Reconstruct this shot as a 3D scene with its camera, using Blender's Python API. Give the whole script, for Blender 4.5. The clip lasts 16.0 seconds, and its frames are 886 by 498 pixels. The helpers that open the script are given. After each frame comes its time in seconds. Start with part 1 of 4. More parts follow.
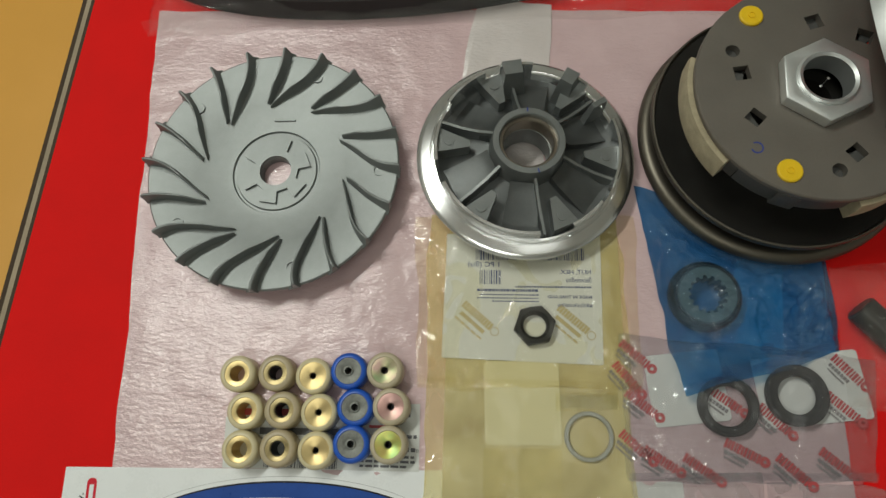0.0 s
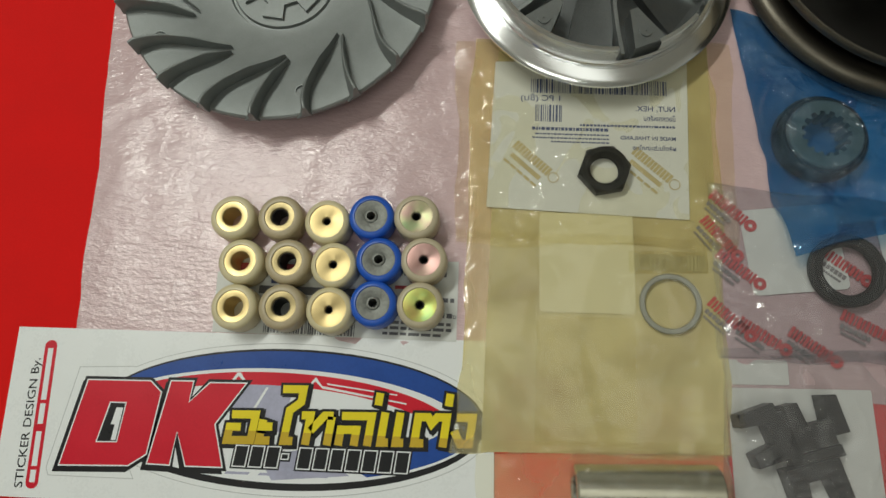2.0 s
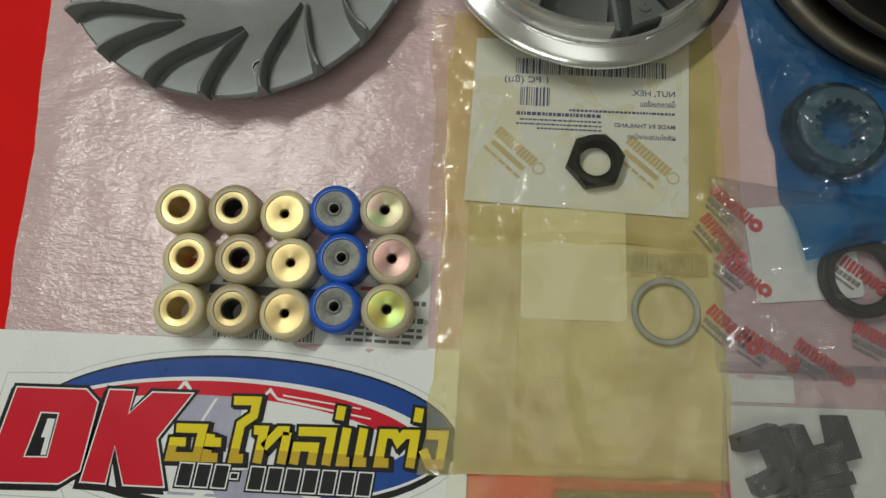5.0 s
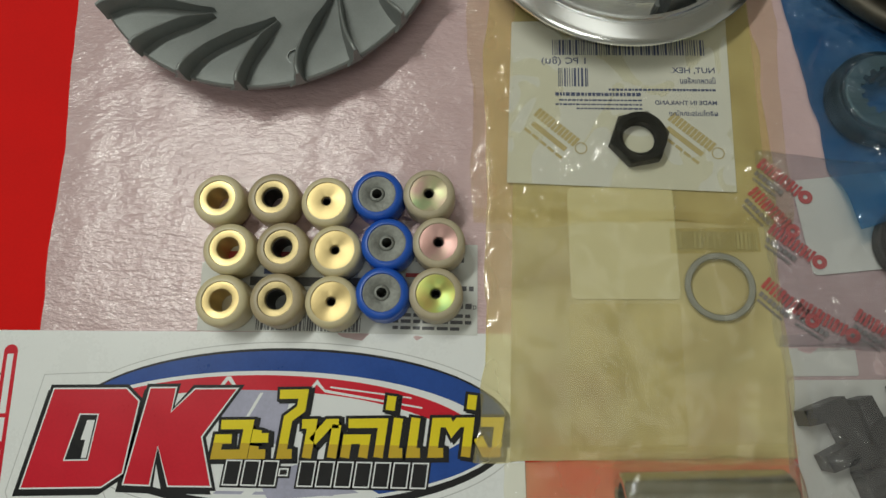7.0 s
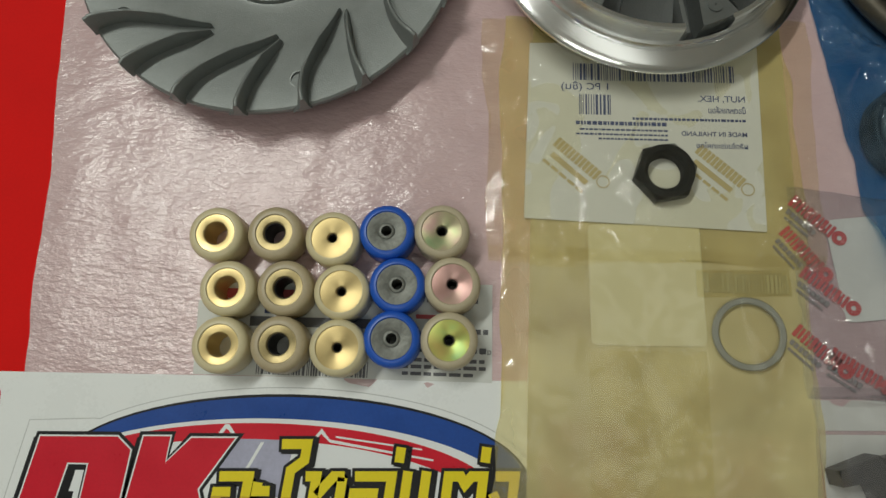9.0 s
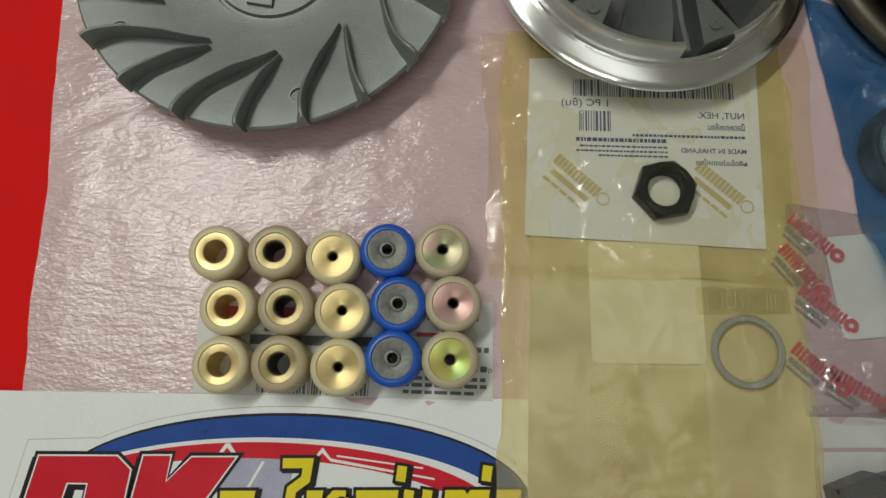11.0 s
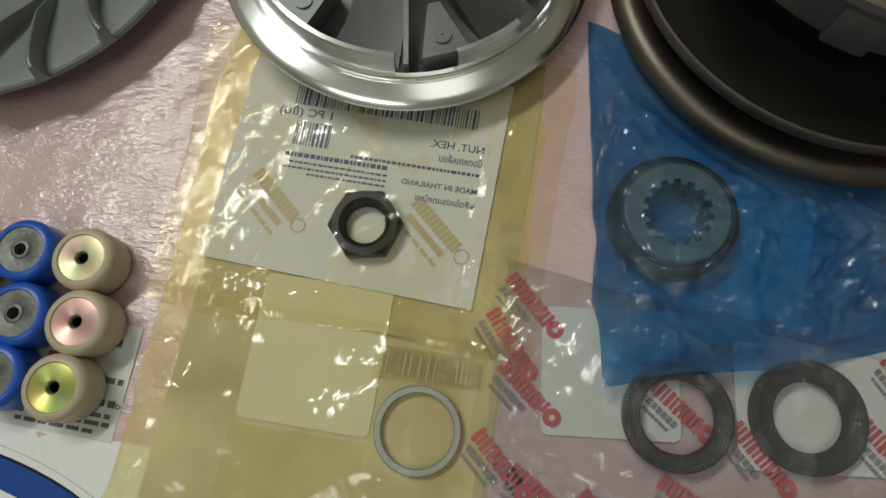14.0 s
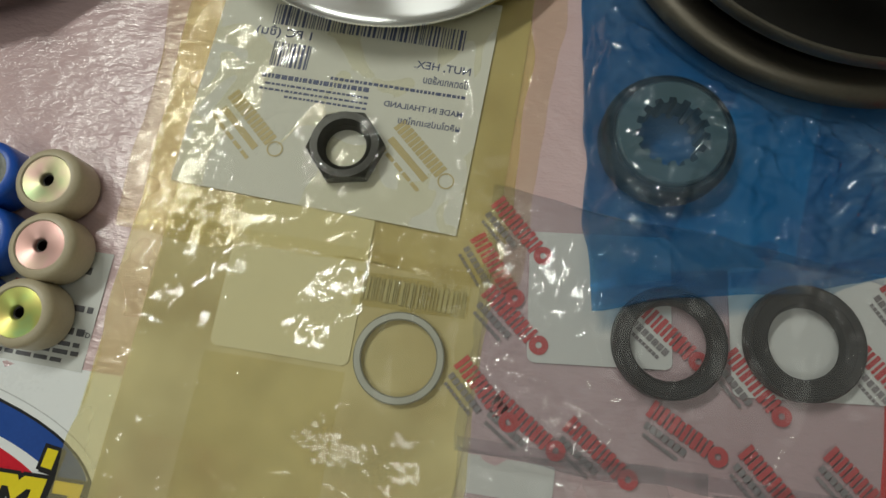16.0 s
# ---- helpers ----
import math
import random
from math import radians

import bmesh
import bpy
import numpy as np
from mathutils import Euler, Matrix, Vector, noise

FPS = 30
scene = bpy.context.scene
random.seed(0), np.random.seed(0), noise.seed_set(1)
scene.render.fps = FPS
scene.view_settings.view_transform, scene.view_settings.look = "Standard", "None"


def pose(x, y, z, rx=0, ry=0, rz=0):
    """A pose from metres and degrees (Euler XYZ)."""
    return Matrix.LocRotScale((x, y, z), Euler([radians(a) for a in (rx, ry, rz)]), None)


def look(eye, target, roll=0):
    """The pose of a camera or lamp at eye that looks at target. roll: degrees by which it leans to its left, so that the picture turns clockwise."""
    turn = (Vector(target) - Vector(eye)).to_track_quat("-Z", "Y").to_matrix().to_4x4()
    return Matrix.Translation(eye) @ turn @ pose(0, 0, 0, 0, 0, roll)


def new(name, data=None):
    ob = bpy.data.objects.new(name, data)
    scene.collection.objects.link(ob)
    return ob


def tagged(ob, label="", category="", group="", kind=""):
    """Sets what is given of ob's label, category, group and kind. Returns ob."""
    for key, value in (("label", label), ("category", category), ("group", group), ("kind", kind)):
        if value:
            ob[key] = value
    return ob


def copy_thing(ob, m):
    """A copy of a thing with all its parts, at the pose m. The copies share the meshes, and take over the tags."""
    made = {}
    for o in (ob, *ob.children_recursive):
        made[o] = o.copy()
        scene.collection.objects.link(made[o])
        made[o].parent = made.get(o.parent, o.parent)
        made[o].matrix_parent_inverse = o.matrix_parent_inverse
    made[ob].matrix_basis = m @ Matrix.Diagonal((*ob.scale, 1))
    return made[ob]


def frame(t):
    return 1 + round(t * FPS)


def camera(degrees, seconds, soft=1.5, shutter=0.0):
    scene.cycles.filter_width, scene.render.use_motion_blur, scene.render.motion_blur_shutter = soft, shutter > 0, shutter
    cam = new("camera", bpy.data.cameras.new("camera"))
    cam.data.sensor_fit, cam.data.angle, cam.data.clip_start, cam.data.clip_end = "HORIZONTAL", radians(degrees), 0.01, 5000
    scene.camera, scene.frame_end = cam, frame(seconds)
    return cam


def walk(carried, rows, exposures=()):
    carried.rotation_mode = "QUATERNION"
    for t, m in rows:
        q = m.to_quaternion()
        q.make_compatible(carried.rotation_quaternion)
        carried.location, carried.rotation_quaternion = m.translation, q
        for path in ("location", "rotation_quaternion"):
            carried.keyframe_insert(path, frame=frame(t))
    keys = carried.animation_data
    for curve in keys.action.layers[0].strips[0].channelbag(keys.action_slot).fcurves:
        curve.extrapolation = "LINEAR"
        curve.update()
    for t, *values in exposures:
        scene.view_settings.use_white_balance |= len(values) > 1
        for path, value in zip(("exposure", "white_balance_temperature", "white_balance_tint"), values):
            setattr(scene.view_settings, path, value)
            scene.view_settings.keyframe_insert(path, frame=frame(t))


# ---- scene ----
cam = camera(70.0, 16.0)
PATH = [
    (0, (0.022, -0.001, 0.353), (-0.112, 0.576, -1.558), -12.1),
    (0.3, (0.003, -0.027, 0.313), (-0.096, 0.53, -1.606), -8.3),
    (0.5, (0.001, -0.036, 0.297), (-0.121, 0.467, -1.635), -11.1),
    (1, (-0.013, -0.048, 0.271), (-0.126, 0.414, -1.672), -10.9),
    (1.5, (-0.013, -0.047, 0.275), (-0.146, 0.425, -1.664), -13.0),
    (2, (-0.002, -0.043, 0.271), (-0.132, 0.429, -1.668), -12.6),
    (2.5, (0.001, -0.038, 0.27), (-0.139, 0.427, -1.67), -13.5),
    (3, (0.011, -0.031, 0.273), (-0.148, 0.42, -1.67), -15.8),
    (3.5, (0.015, -0.029, 0.274), (-0.165, 0.412, -1.668), -18.3),
    (4, (0.015, -0.03, 0.262), (-0.14, 0.403, -1.685), -15.6),
    (4.2, (0.013, -0.03, 0.257), (-0.119, 0.394, -1.693), -13.2),
    (6.5, (-0.008, -0.041, 0.238), (-0.1, 0.413, -1.708), -9.7),
    (7, (-0.014, -0.045, 0.237), (-0.113, 0.45, -1.699), -9.8),
    (7.5, (-0.016, -0.043, 0.246), (-0.092, 0.419, -1.699), -8.2),
    (8, (-0.016, -0.04, 0.259), (-0.089, 0.422, -1.686), -7.7),
    (8.5, (-0.017, -0.034, 0.236), (-0.096, 0.458, -1.701), -7.3),
    (9, (-0.023, -0.022, 0.228), (-0.094, 0.424, -1.72), -7.0),
    (9.2, (-0.024, -0.021, 0.224), (-0.095, 0.413, -1.727), -7.3),
    (11.3, (-0.026, -0.01, 0.233), (-0.073, 0.42, -1.72), -4.3),
    (11.5, (0.0, 0.006, 0.247), (-0.113, 0.391, -1.712), -14.3),
    (12, (0.045, 0.013, 0.235), (-0.06, 0.445, -1.715), -9.2),
    (12.5, (0.082, 0.01, 0.22), (-0.066, 0.435, -1.728), -10.2),
    (13, (0.083, -0.003, 0.205), (-0.046, 0.439, -1.742), -5.5),
    (13.5, (0.095, -0.002, 0.198), (-0.065, 0.479, -1.737), -8.3),
    (14, (0.091, 0.01, 0.193), (-0.079, 0.49, -1.741), -9.5),
    (14.5, (0.093, 0.013, 0.184), (-0.087, 0.471, -1.754), -11.6),
    (15, (0.098, 0.014, 0.181), (-0.078, 0.43, -1.768), -13.3),
    (15.5, (0.098, 0.013, 0.183), (-0.068, 0.428, -1.766), -12.1),
    (16, (0.097, -0.003, 0.181), (-0.054, 0.416, -1.769), -9.7),
]
walk(cam, [(t, look(eye, target, roll)) for t, eye, target, roll in PATH], exposures=[(0.0, 0.0), (4.0, -0.12), (9.0, -0.18), (12.5, -0.1), (16.0, -0.15)])

# ---- light: one low lamp placed by the foam sheen, two unseen fills added, in a plain room ----
world = bpy.data.worlds.new("room_air")
scene.world = world
world.use_nodes = True
world.node_tree.nodes["Background"].inputs[0].default_value = (0.80, 0.90, 1.0, 1)
world.node_tree.nodes["Background"].inputs[1].default_value = 0.10


def area_lamp(x, y, z, sx, sy, watts, color):
    data = bpy.data.lights.new("area_lamp", "AREA")
    data.shape, data.size, data.size_y, data.energy, data.color = "RECTANGLE", sx, sy, watts, color
    ob = new("area_lamp", data)
    ob.matrix_world = look((x, y, z), (x * 0.3, y * 0.3, 0))
    return ob


# direction follows the foam sheen; set low so light falls off to the right
area_lamp(-0.76, 0.60, 1.60, 0.95, 0.13, 14.5, (0.97, 1.0, 0.91))
# unseen overhead panel, added to brighten what the variator rim reflects
area_lamp(0.45, 0.20, 2.35, 1.20, 0.60, 2.6, (0.97, 1.0, 0.91))
# unseen fill from the south, added to soften the main lamp's shade
area_lamp(-0.40, -1.10, 2.30, 1.25, 0.17, 8, (0.97, 1.0, 0.91))


# ---- materials ----
def nodes_of(name):
    m = bpy.data.materials.new(name)
    m.use_nodes = True
    t = m.node_tree
    return m, t, t.nodes["Principled BSDF"]


def noise_node(t, scale, detail=4.0, rough=0.55, space="Object"):
    co = t.nodes.new("ShaderNodeTexCoord")
    n = t.nodes.new("ShaderNodeTexNoise")
    n.inputs["Scale"].default_value, n.inputs["Detail"].default_value, n.inputs["Roughness"].default_value = scale, detail, rough
    t.links.new(co.outputs[space], n.inputs["Vector"])
    return n


def ramp(t, src, stops):
    r = t.nodes.new("ShaderNodeValToRGB")
    while len(r.color_ramp.elements) < len(stops):
        r.color_ramp.elements.new(0.5)
    for e, (p, c) in zip(r.color_ramp.elements, stops):
        e.position, e.color = p, (*c, 1)
    t.links.new(src, r.inputs[0])
    return r


def shade(c, k):
    return tuple(min(1.0, v * k) for v in c)


def surface(name, color, rough=0.5, metal=0.0, vary=0.12, scale=60, fine=900, bump=0.0, bump_scale=600, spec=0.5, coat=0.0, aniso=0.0, rough_vary=0.08):
    """A surface with stains, grain and fine relief, all in real size."""
    m, t, b = nodes_of(name)
    big, small = noise_node(t, scale), noise_node(t, fine, 2.0)
    mix = t.nodes.new("ShaderNodeMath")
    mix.operation = "MULTIPLY_ADD"
    mix.inputs[1].default_value = 0.35
    t.links.new(small.outputs[0], mix.inputs[0])
    scaled = t.nodes.new("ShaderNodeMath")
    scaled.operation = "MULTIPLY"
    scaled.inputs[1].default_value = 0.65
    t.links.new(big.outputs[0], scaled.inputs[0])
    t.links.new(scaled.outputs[0], mix.inputs[2])
    r = ramp(t, mix.outputs[0], [(0.3, shade(color, 1 - vary)), (0.7, shade(color, 1 + vary))])
    t.links.new(r.outputs[0], b.inputs["Base Color"])
    rr = t.nodes.new("ShaderNodeMapRange")
    rr.inputs["To Min"].default_value, rr.inputs["To Max"].default_value = max(0.02, rough - rough_vary), min(1, rough + rough_vary)
    t.links.new(mix.outputs[0], rr.inputs["Value"])
    t.links.new(rr.outputs[0], b.inputs["Roughness"])
    b.inputs["Metallic"].default_value = metal
    b.inputs["Specular IOR Level"].default_value = spec
    b.inputs["Coat Weight"].default_value = coat
    if aniso:
        b.inputs["Anisotropic"].default_value = aniso
        b.inputs["Anisotropic Rotation"].default_value = 0.25
        tan = t.nodes.new("ShaderNodeTangent")
        tan.direction_type, tan.axis = "RADIAL", "Z"
        t.links.new(tan.outputs[0], b.inputs["Tangent"])
    if bump:
        bn = noise_node(t, bump_scale, 3.0)
        bp = t.nodes.new("ShaderNodeBump")
        bp.inputs["Strength"].default_value, bp.inputs["Distance"].default_value = bump, 0.0006
        t.links.new(bn.outputs[0], bp.inputs["Height"])
        t.links.new(bp.outputs[0], b.inputs["Normal"])
    return m


def folds(t, scale, seed, stretch=(1.0, 1.0, 1.0)):
    """Height of pressed-in folds: sharp lines between smooth slopes, 0 to 1."""
    co, mp, n = t.nodes.new("ShaderNodeTexCoord"), t.nodes.new("ShaderNodeMapping"), t.nodes.new("ShaderNodeTexNoise")
    mp.inputs["Location"].default_value, mp.inputs["Scale"].default_value = (seed, -seed, 0), stretch
    mp.inputs["Rotation"].default_value = (0, 0, seed * 2.1)
    n.inputs["Scale"].default_value, n.inputs["Detail"].default_value, n.inputs["Distortion"].default_value = scale, 1.0, 0.6
    t.links.new(co.outputs["Object"], mp.inputs[0])
    t.links.new(mp.outputs[0], n.inputs["Vector"])
    c, d = t.nodes.new("ShaderNodeMath"), t.nodes.new("ShaderNodeMath")
    c.operation, d.operation = "SUBTRACT", "ABSOLUTE"
    c.inputs[1].default_value = 0.5
    t.links.new(n.outputs[0], c.inputs[0])
    t.links.new(c.outputs[0], d.inputs[0])
    return d


def film(name, tint, body, cover, rough=0.05, crinkle=1.0, scale=24, gloss=1.45, seed=0.3, veil=(0.75, 1.35)):
    """Thin plastic film: tinted clear sheet, a milky share, and gloss on its creases."""
    m, t, b = nodes_of(name)
    clear = t.nodes.new("ShaderNodeBsdfTransparent")
    clear.inputs[0].default_value = (*tint, 1)
    n = noise_node(t, 45, 3.0)
    r = ramp(t, n.outputs[0], [(0.3, shade(body, 0.88)), (0.7, shade(body, 1.08))])
    t.links.new(r.outputs[0], b.inputs["Base Color"])
    b.inputs["Roughness"].default_value = 0.5
    b.inputs["Specular IOR Level"].default_value = 0.2
    # milkier along wear and handling marks
    wear = t.nodes.new("ShaderNodeMapRange")
    wear.inputs["From Min"].default_value, wear.inputs["From Max"].default_value = 0.35, 0.7
    wear.inputs["To Min"].default_value, wear.inputs["To Max"].default_value = cover * veil[0], min(1.0, cover * veil[1])
    t.links.new(noise_node(t, 28, 3.0).outputs[0], wear.inputs["Value"])
    mx = t.nodes.new("ShaderNodeMixShader")
    t.links.new(wear.outputs[0], mx.inputs[0])
    t.links.new(clear.outputs[0], mx.inputs[1])
    t.links.new(b.outputs[0], mx.inputs[2])
    shine = t.nodes.new("ShaderNodeBsdfGlossy")
    shine.inputs["Roughness"].default_value = rough
    fr = t.nodes.new("ShaderNodeLayerWeight")
    fr.inputs["Blend"].default_value = 0.5
    steep, share = t.nodes.new("ShaderNodeMath"), t.nodes.new("ShaderNodeMath")
    steep.operation, share.operation = "POWER", "MULTIPLY_ADD"
    steep.inputs[1].default_value, share.inputs[1].default_value = 5.0, 0.8
    share.inputs[2].default_value = ((gloss - 1) / (gloss + 1)) ** 2
    t.links.new(fr.outputs["Facing"], steep.inputs[0])
    t.links.new(steep.outputs[0], share.inputs[0])
    last = None
    for k, tall, stretch in ((1.0, 0.0070, (1.0, 0.5, 1.0)), (2.7, 0.0026, (0.6, 1.0, 1.0)), (7.0, 0.0006, (1.0, 0.8, 1.0))):
        bp = t.nodes.new("ShaderNodeBump")
        bp.inputs["Strength"].default_value, bp.inputs["Distance"].default_value = 1.0, tall * crinkle
        t.links.new(folds(t, scale * k, seed + k, stretch).outputs[0], bp.inputs["Height"])
        if last:
            t.links.new(last.outputs[0], bp.inputs["Normal"])
        last = bp
    for nd in (shine, fr):
        t.links.new(last.outputs[0], nd.inputs["Normal"])
    out = t.nodes.new("ShaderNodeMixShader")
    t.links.new(share.outputs[0], out.inputs[0])
    t.links.new(mx.outputs[0], out.inputs[1])
    t.links.new(shine.outputs[0], out.inputs[2])
    t.links.new(out.outputs[0], t.nodes["Material Output"].inputs[0])
    return m


RED = surface("red_card", (0.74, 0.010, 0.009), 0.7, spec=0.1, vary=0.07, scale=25, bump=0.05, bump_scale=900)
KRAFT = surface("kraft_card", (0.36, 0.29, 0.20), 0.85, vary=0.2, scale=40, bump=0.3)
# far darker than KRAFT; serves both the flute edge and the box side
KRAFT_DARK = surface("dark_kraft_card", (0.055, 0.035, 0.020), 0.9, vary=0.25, scale=150)
ORANGE = surface("orange_laminate", (0.72, 0.36, 0.06), 0.4, vary=0.05, scale=12)
PLASTER = surface("plaster", (0.78, 0.78, 0.75), 0.8, vary=0.05, scale=3, fine=60)
CAST = surface("cast_aluminium", (0.225, 0.237, 0.232), 0.36, 0.6, vary=0.12, scale=70, fine=1500, bump=0.18, bump_scale=1800)
CAST_DULL = surface("dull_cast_aluminium", (0.215, 0.23, 0.224), 0.40, 0.42, vary=0.12, scale=70, fine=1500, bump=0.18, bump_scale=1800, spec=0.45)
# about half as bright as CAST, for the variator bowl and ramps
CAST_DARK = surface("cast_aluminium_darker", (0.105, 0.111, 0.11), 0.40, 0.6, vary=0.15, scale=90, fine=1500, bump=0.2, bump_scale=1500)
TURNED = surface("turned_aluminium", (0.88, 0.89, 0.89), 0.21, 1.0, vary=0.05, scale=60, aniso=0.55, rough_vary=0.04)
STEEL = surface("ground_steel", (0.62, 0.62, 0.60), 0.25, 1.0, vary=0.08, aniso=0.5)
BROWNED = surface("browned_steel", (0.135, 0.120, 0.096), 0.42, 0.8, vary=0.12, scale=50, bump=0.08, bump_scale=1500)
BLACKED = surface("dark_steel", (0.032, 0.030, 0.027), 0.45, 0.5, vary=0.15, scale=60)
PLATE = surface("grey_brown_plate", (0.20, 0.18, 0.155), 0.5, 0.55, vary=0.08, scale=50, bump=0.06, bump_scale=1500)
SHOE = surface("cast_shoe", (0.13, 0.13, 0.125), 0.55, 0.7, vary=0.12, scale=80, bump=0.2)
LINING = surface("friction_lining", (0.42, 0.36, 0.24), 0.9, vary=0.2, scale=160, fine=1800, bump=0.5, bump_scale=1200)
ZINC = surface("zinc_nut", (0.66, 0.68, 0.67), 0.36, 0.75, vary=0.06)
YELLOW_PAINT = surface("yellow_paint", (0.85, 0.55, 0.01), 0.45, vary=0.06)
BLACK_OXIDE = surface("black_oxide", (0.012, 0.013, 0.014), 0.3, 0.0, vary=0.2, bump=0.05, spec=0.3)
RUBBER = surface("black_rubber", (0.016, 0.016, 0.016), 0.6, vary=0.2, scale=120, fine=300, rough_vary=0.03)
BLACK_PLASTIC = surface("black_plastic", (0.014, 0.014, 0.015), 0.5, vary=0.2)
SPLINE_STEEL = surface("splined_collar_steel", (0.19, 0.195, 0.17), 0.5, 0.5, vary=0.12)
WASHER_STEEL = surface("washer_steel", (0.34, 0.35, 0.34), 0.5, 0.6, vary=0.1, scale=150)
PAPER = surface("white_paper", (0.66, 0.67, 0.64), 0.6, vary=0.03)
PAPER_CREAM = surface("cream_paper", (0.67, 0.62, 0.39), 0.6, vary=0.03, scale=40)
VINYL = surface("white_vinyl", (0.86, 0.88, 0.88), 0.28, vary=0.02, coat=0.08, spec=0.35)
INK_BLACK = surface("black_ink", (0.012, 0.012, 0.014), 0.3, vary=0.15, coat=0.08, spec=0.35)
INK_RED = surface("red_ink", (0.66, 0.01, 0.03), 0.3, vary=0.08, coat=0.08, spec=0.35)
INK_BLUE = surface("blue_ink", (0.014, 0.07, 0.33), 0.3, vary=0.15, coat=0.08, spec=0.35)
INK_YELLOW = surface("yellow_ink", (0.86, 0.70, 0.02), 0.3, vary=0.05, coat=0.08, spec=0.35)
INK_GOLD = surface("gold_ink", (0.62, 0.42, 0.03), 0.3, vary=0.05, coat=0.08, spec=0.35)
INK_LILAC = surface("lilac_grey_ink", (0.42, 0.42, 0.55), 0.3, vary=0.15, coat=0.08, spec=0.35)
INK_WHITE = surface("white_ink", (0.85, 0.87, 0.88), 0.3, vary=0.02, coat=0.08, spec=0.35)
PRINT_NAVY = surface("navy_print", (0.07, 0.09, 0.20), 0.5, vary=0.1)
PRINT_GOLD = surface("dull_gold_print", (0.50, 0.42, 0.22), 0.5, vary=0.1)
PRINT_RED = surface("faded_red_print", (0.50, 0.075, 0.08), 0.5, vary=0.15)
PRINT_FAINT = surface("faint_grey_print", (0.24, 0.22, 0.225), 0.6, vary=0.3)
PRINT_GREY = surface("grey_print", (0.12, 0.12, 0.13), 0.6, vary=0.2)
PEN_BLUE = surface("blue_marker", (0.03, 0.05, 0.25), 0.5)
NYLON_CREAM = surface("cream_nylon", (0.66, 0.58, 0.36), 0.38, vary=0.05, scale=90, spec=0.5)
NYLON_TAN = surface("aged_tan_nylon", (0.46, 0.38, 0.24), 0.4, vary=0.1, scale=120)
NYLON_GREY = surface("greyed_nylon", (0.52, 0.45, 0.31), 0.4, vary=0.08, scale=120)
NYLON_BLUE = surface("blue_nylon", (0.015, 0.10, 0.52), 0.35, vary=0.08, scale=90)
BRASS = surface("turned_brass", (0.64, 0.50, 0.24), 0.40, 0.9, vary=0.05, aniso=0.75)
BRASS_OLD = surface("worn_brass", (0.46, 0.37, 0.19), 0.42, 0.9, vary=0.18, scale=250, aniso=0.8)
SINTER = surface("sintered_steel", (0.17, 0.175, 0.16), 0.5, 0.7, vary=0.3, scale=300, bump=0.3)
BUSH = surface("brownish_bush", (0.30, 0.26, 0.21), 0.3, 0.9, vary=0.15)


def passivated(name, tones):
    """Rainbow zinc passivation over a turned face."""
    m, t, b = nodes_of(name)
    n = noise_node(t, 95, 2.0)
    r = ramp(t, n.outputs[0], [(0.34 + 0.32 * i / (len(tones) - 1), shade(c, 0.74)) for i, c in enumerate(tones)])
    t.links.new(r.outputs[0], b.inputs["Base Color"])
    b.inputs["Metallic"].default_value, b.inputs["Roughness"].default_value, b.inputs["Anisotropic"].default_value = 0.85, 0.4, 0.75
    b.inputs["Anisotropic Rotation"].default_value = 0.25
    tan = t.nodes.new("ShaderNodeTangent")
    tan.direction_type, tan.axis = "RADIAL", "Z"
    t.links.new(tan.outputs[0], b.inputs["Tangent"])
    return m


ZINC_GREEN = passivated("zinc_green_pink", [(0.62, 0.42, 0.36), (0.62, 0.60, 0.36), (0.40, 0.62, 0.32)])
ZINC_PINK = passivated("zinc_pink", [(0.75, 0.45, 0.40), (0.80, 0.50, 0.46), (0.72, 0.55, 0.42)])
ZINC_LIME = passivated("zinc_lime", [(0.80, 0.66, 0.22), (0.66, 0.74, 0.22), (0.42, 0.72, 0.34)])


def foam_material(name, dull, light):
    m, t, b = nodes_of(name)
    n = noise_node(t, 30)
    r = ramp(t, n.outputs[0], [(0.3, dull), (0.7, light)])
    t.links.new(r.outputs[0], b.inputs["Base Color"])
    b.inputs["Roughness"].default_value = 0.19
    b.inputs["Specular IOR Level"].default_value = 0.85
    co = t.nodes.new("ShaderNodeTexCoord")
    mp = t.nodes.new("ShaderNodeMapping")
    mp.inputs["Scale"].default_value = (0.5, 1.0, 1.0)
    t.links.new(co.outputs["Object"], mp.inputs[0])
    a = t.nodes.new("ShaderNodeTexNoise")
    a.inputs["Scale"].default_value, a.inputs["Detail"].default_value, a.inputs["Roughness"].default_value = 620, 3.0, 0.6
    c = t.nodes.new("ShaderNodeTexNoise")
    c.inputs["Scale"].default_value, c.inputs["Detail"].default_value = 75, 3.0
    for nd in (a, c):
        t.links.new(mp.outputs[0], nd.inputs["Vector"])
    b1, b2 = t.nodes.new("ShaderNodeBump"), t.nodes.new("ShaderNodeBump")
    b1.inputs["Strength"].default_value, b1.inputs["Distance"].default_value = 1.0, 0.00042
    b2.inputs["Strength"].default_value, b2.inputs["Distance"].default_value = 0.5, 0.0022
    t.links.new(a.outputs[0], b1.inputs["Height"])
    t.links.new(c.outputs[0], b2.inputs["Height"])
    t.links.new(b2.outputs[0], b1.inputs["Normal"])
    t.links.new(b1.outputs[0], b.inputs["Normal"])
    return m


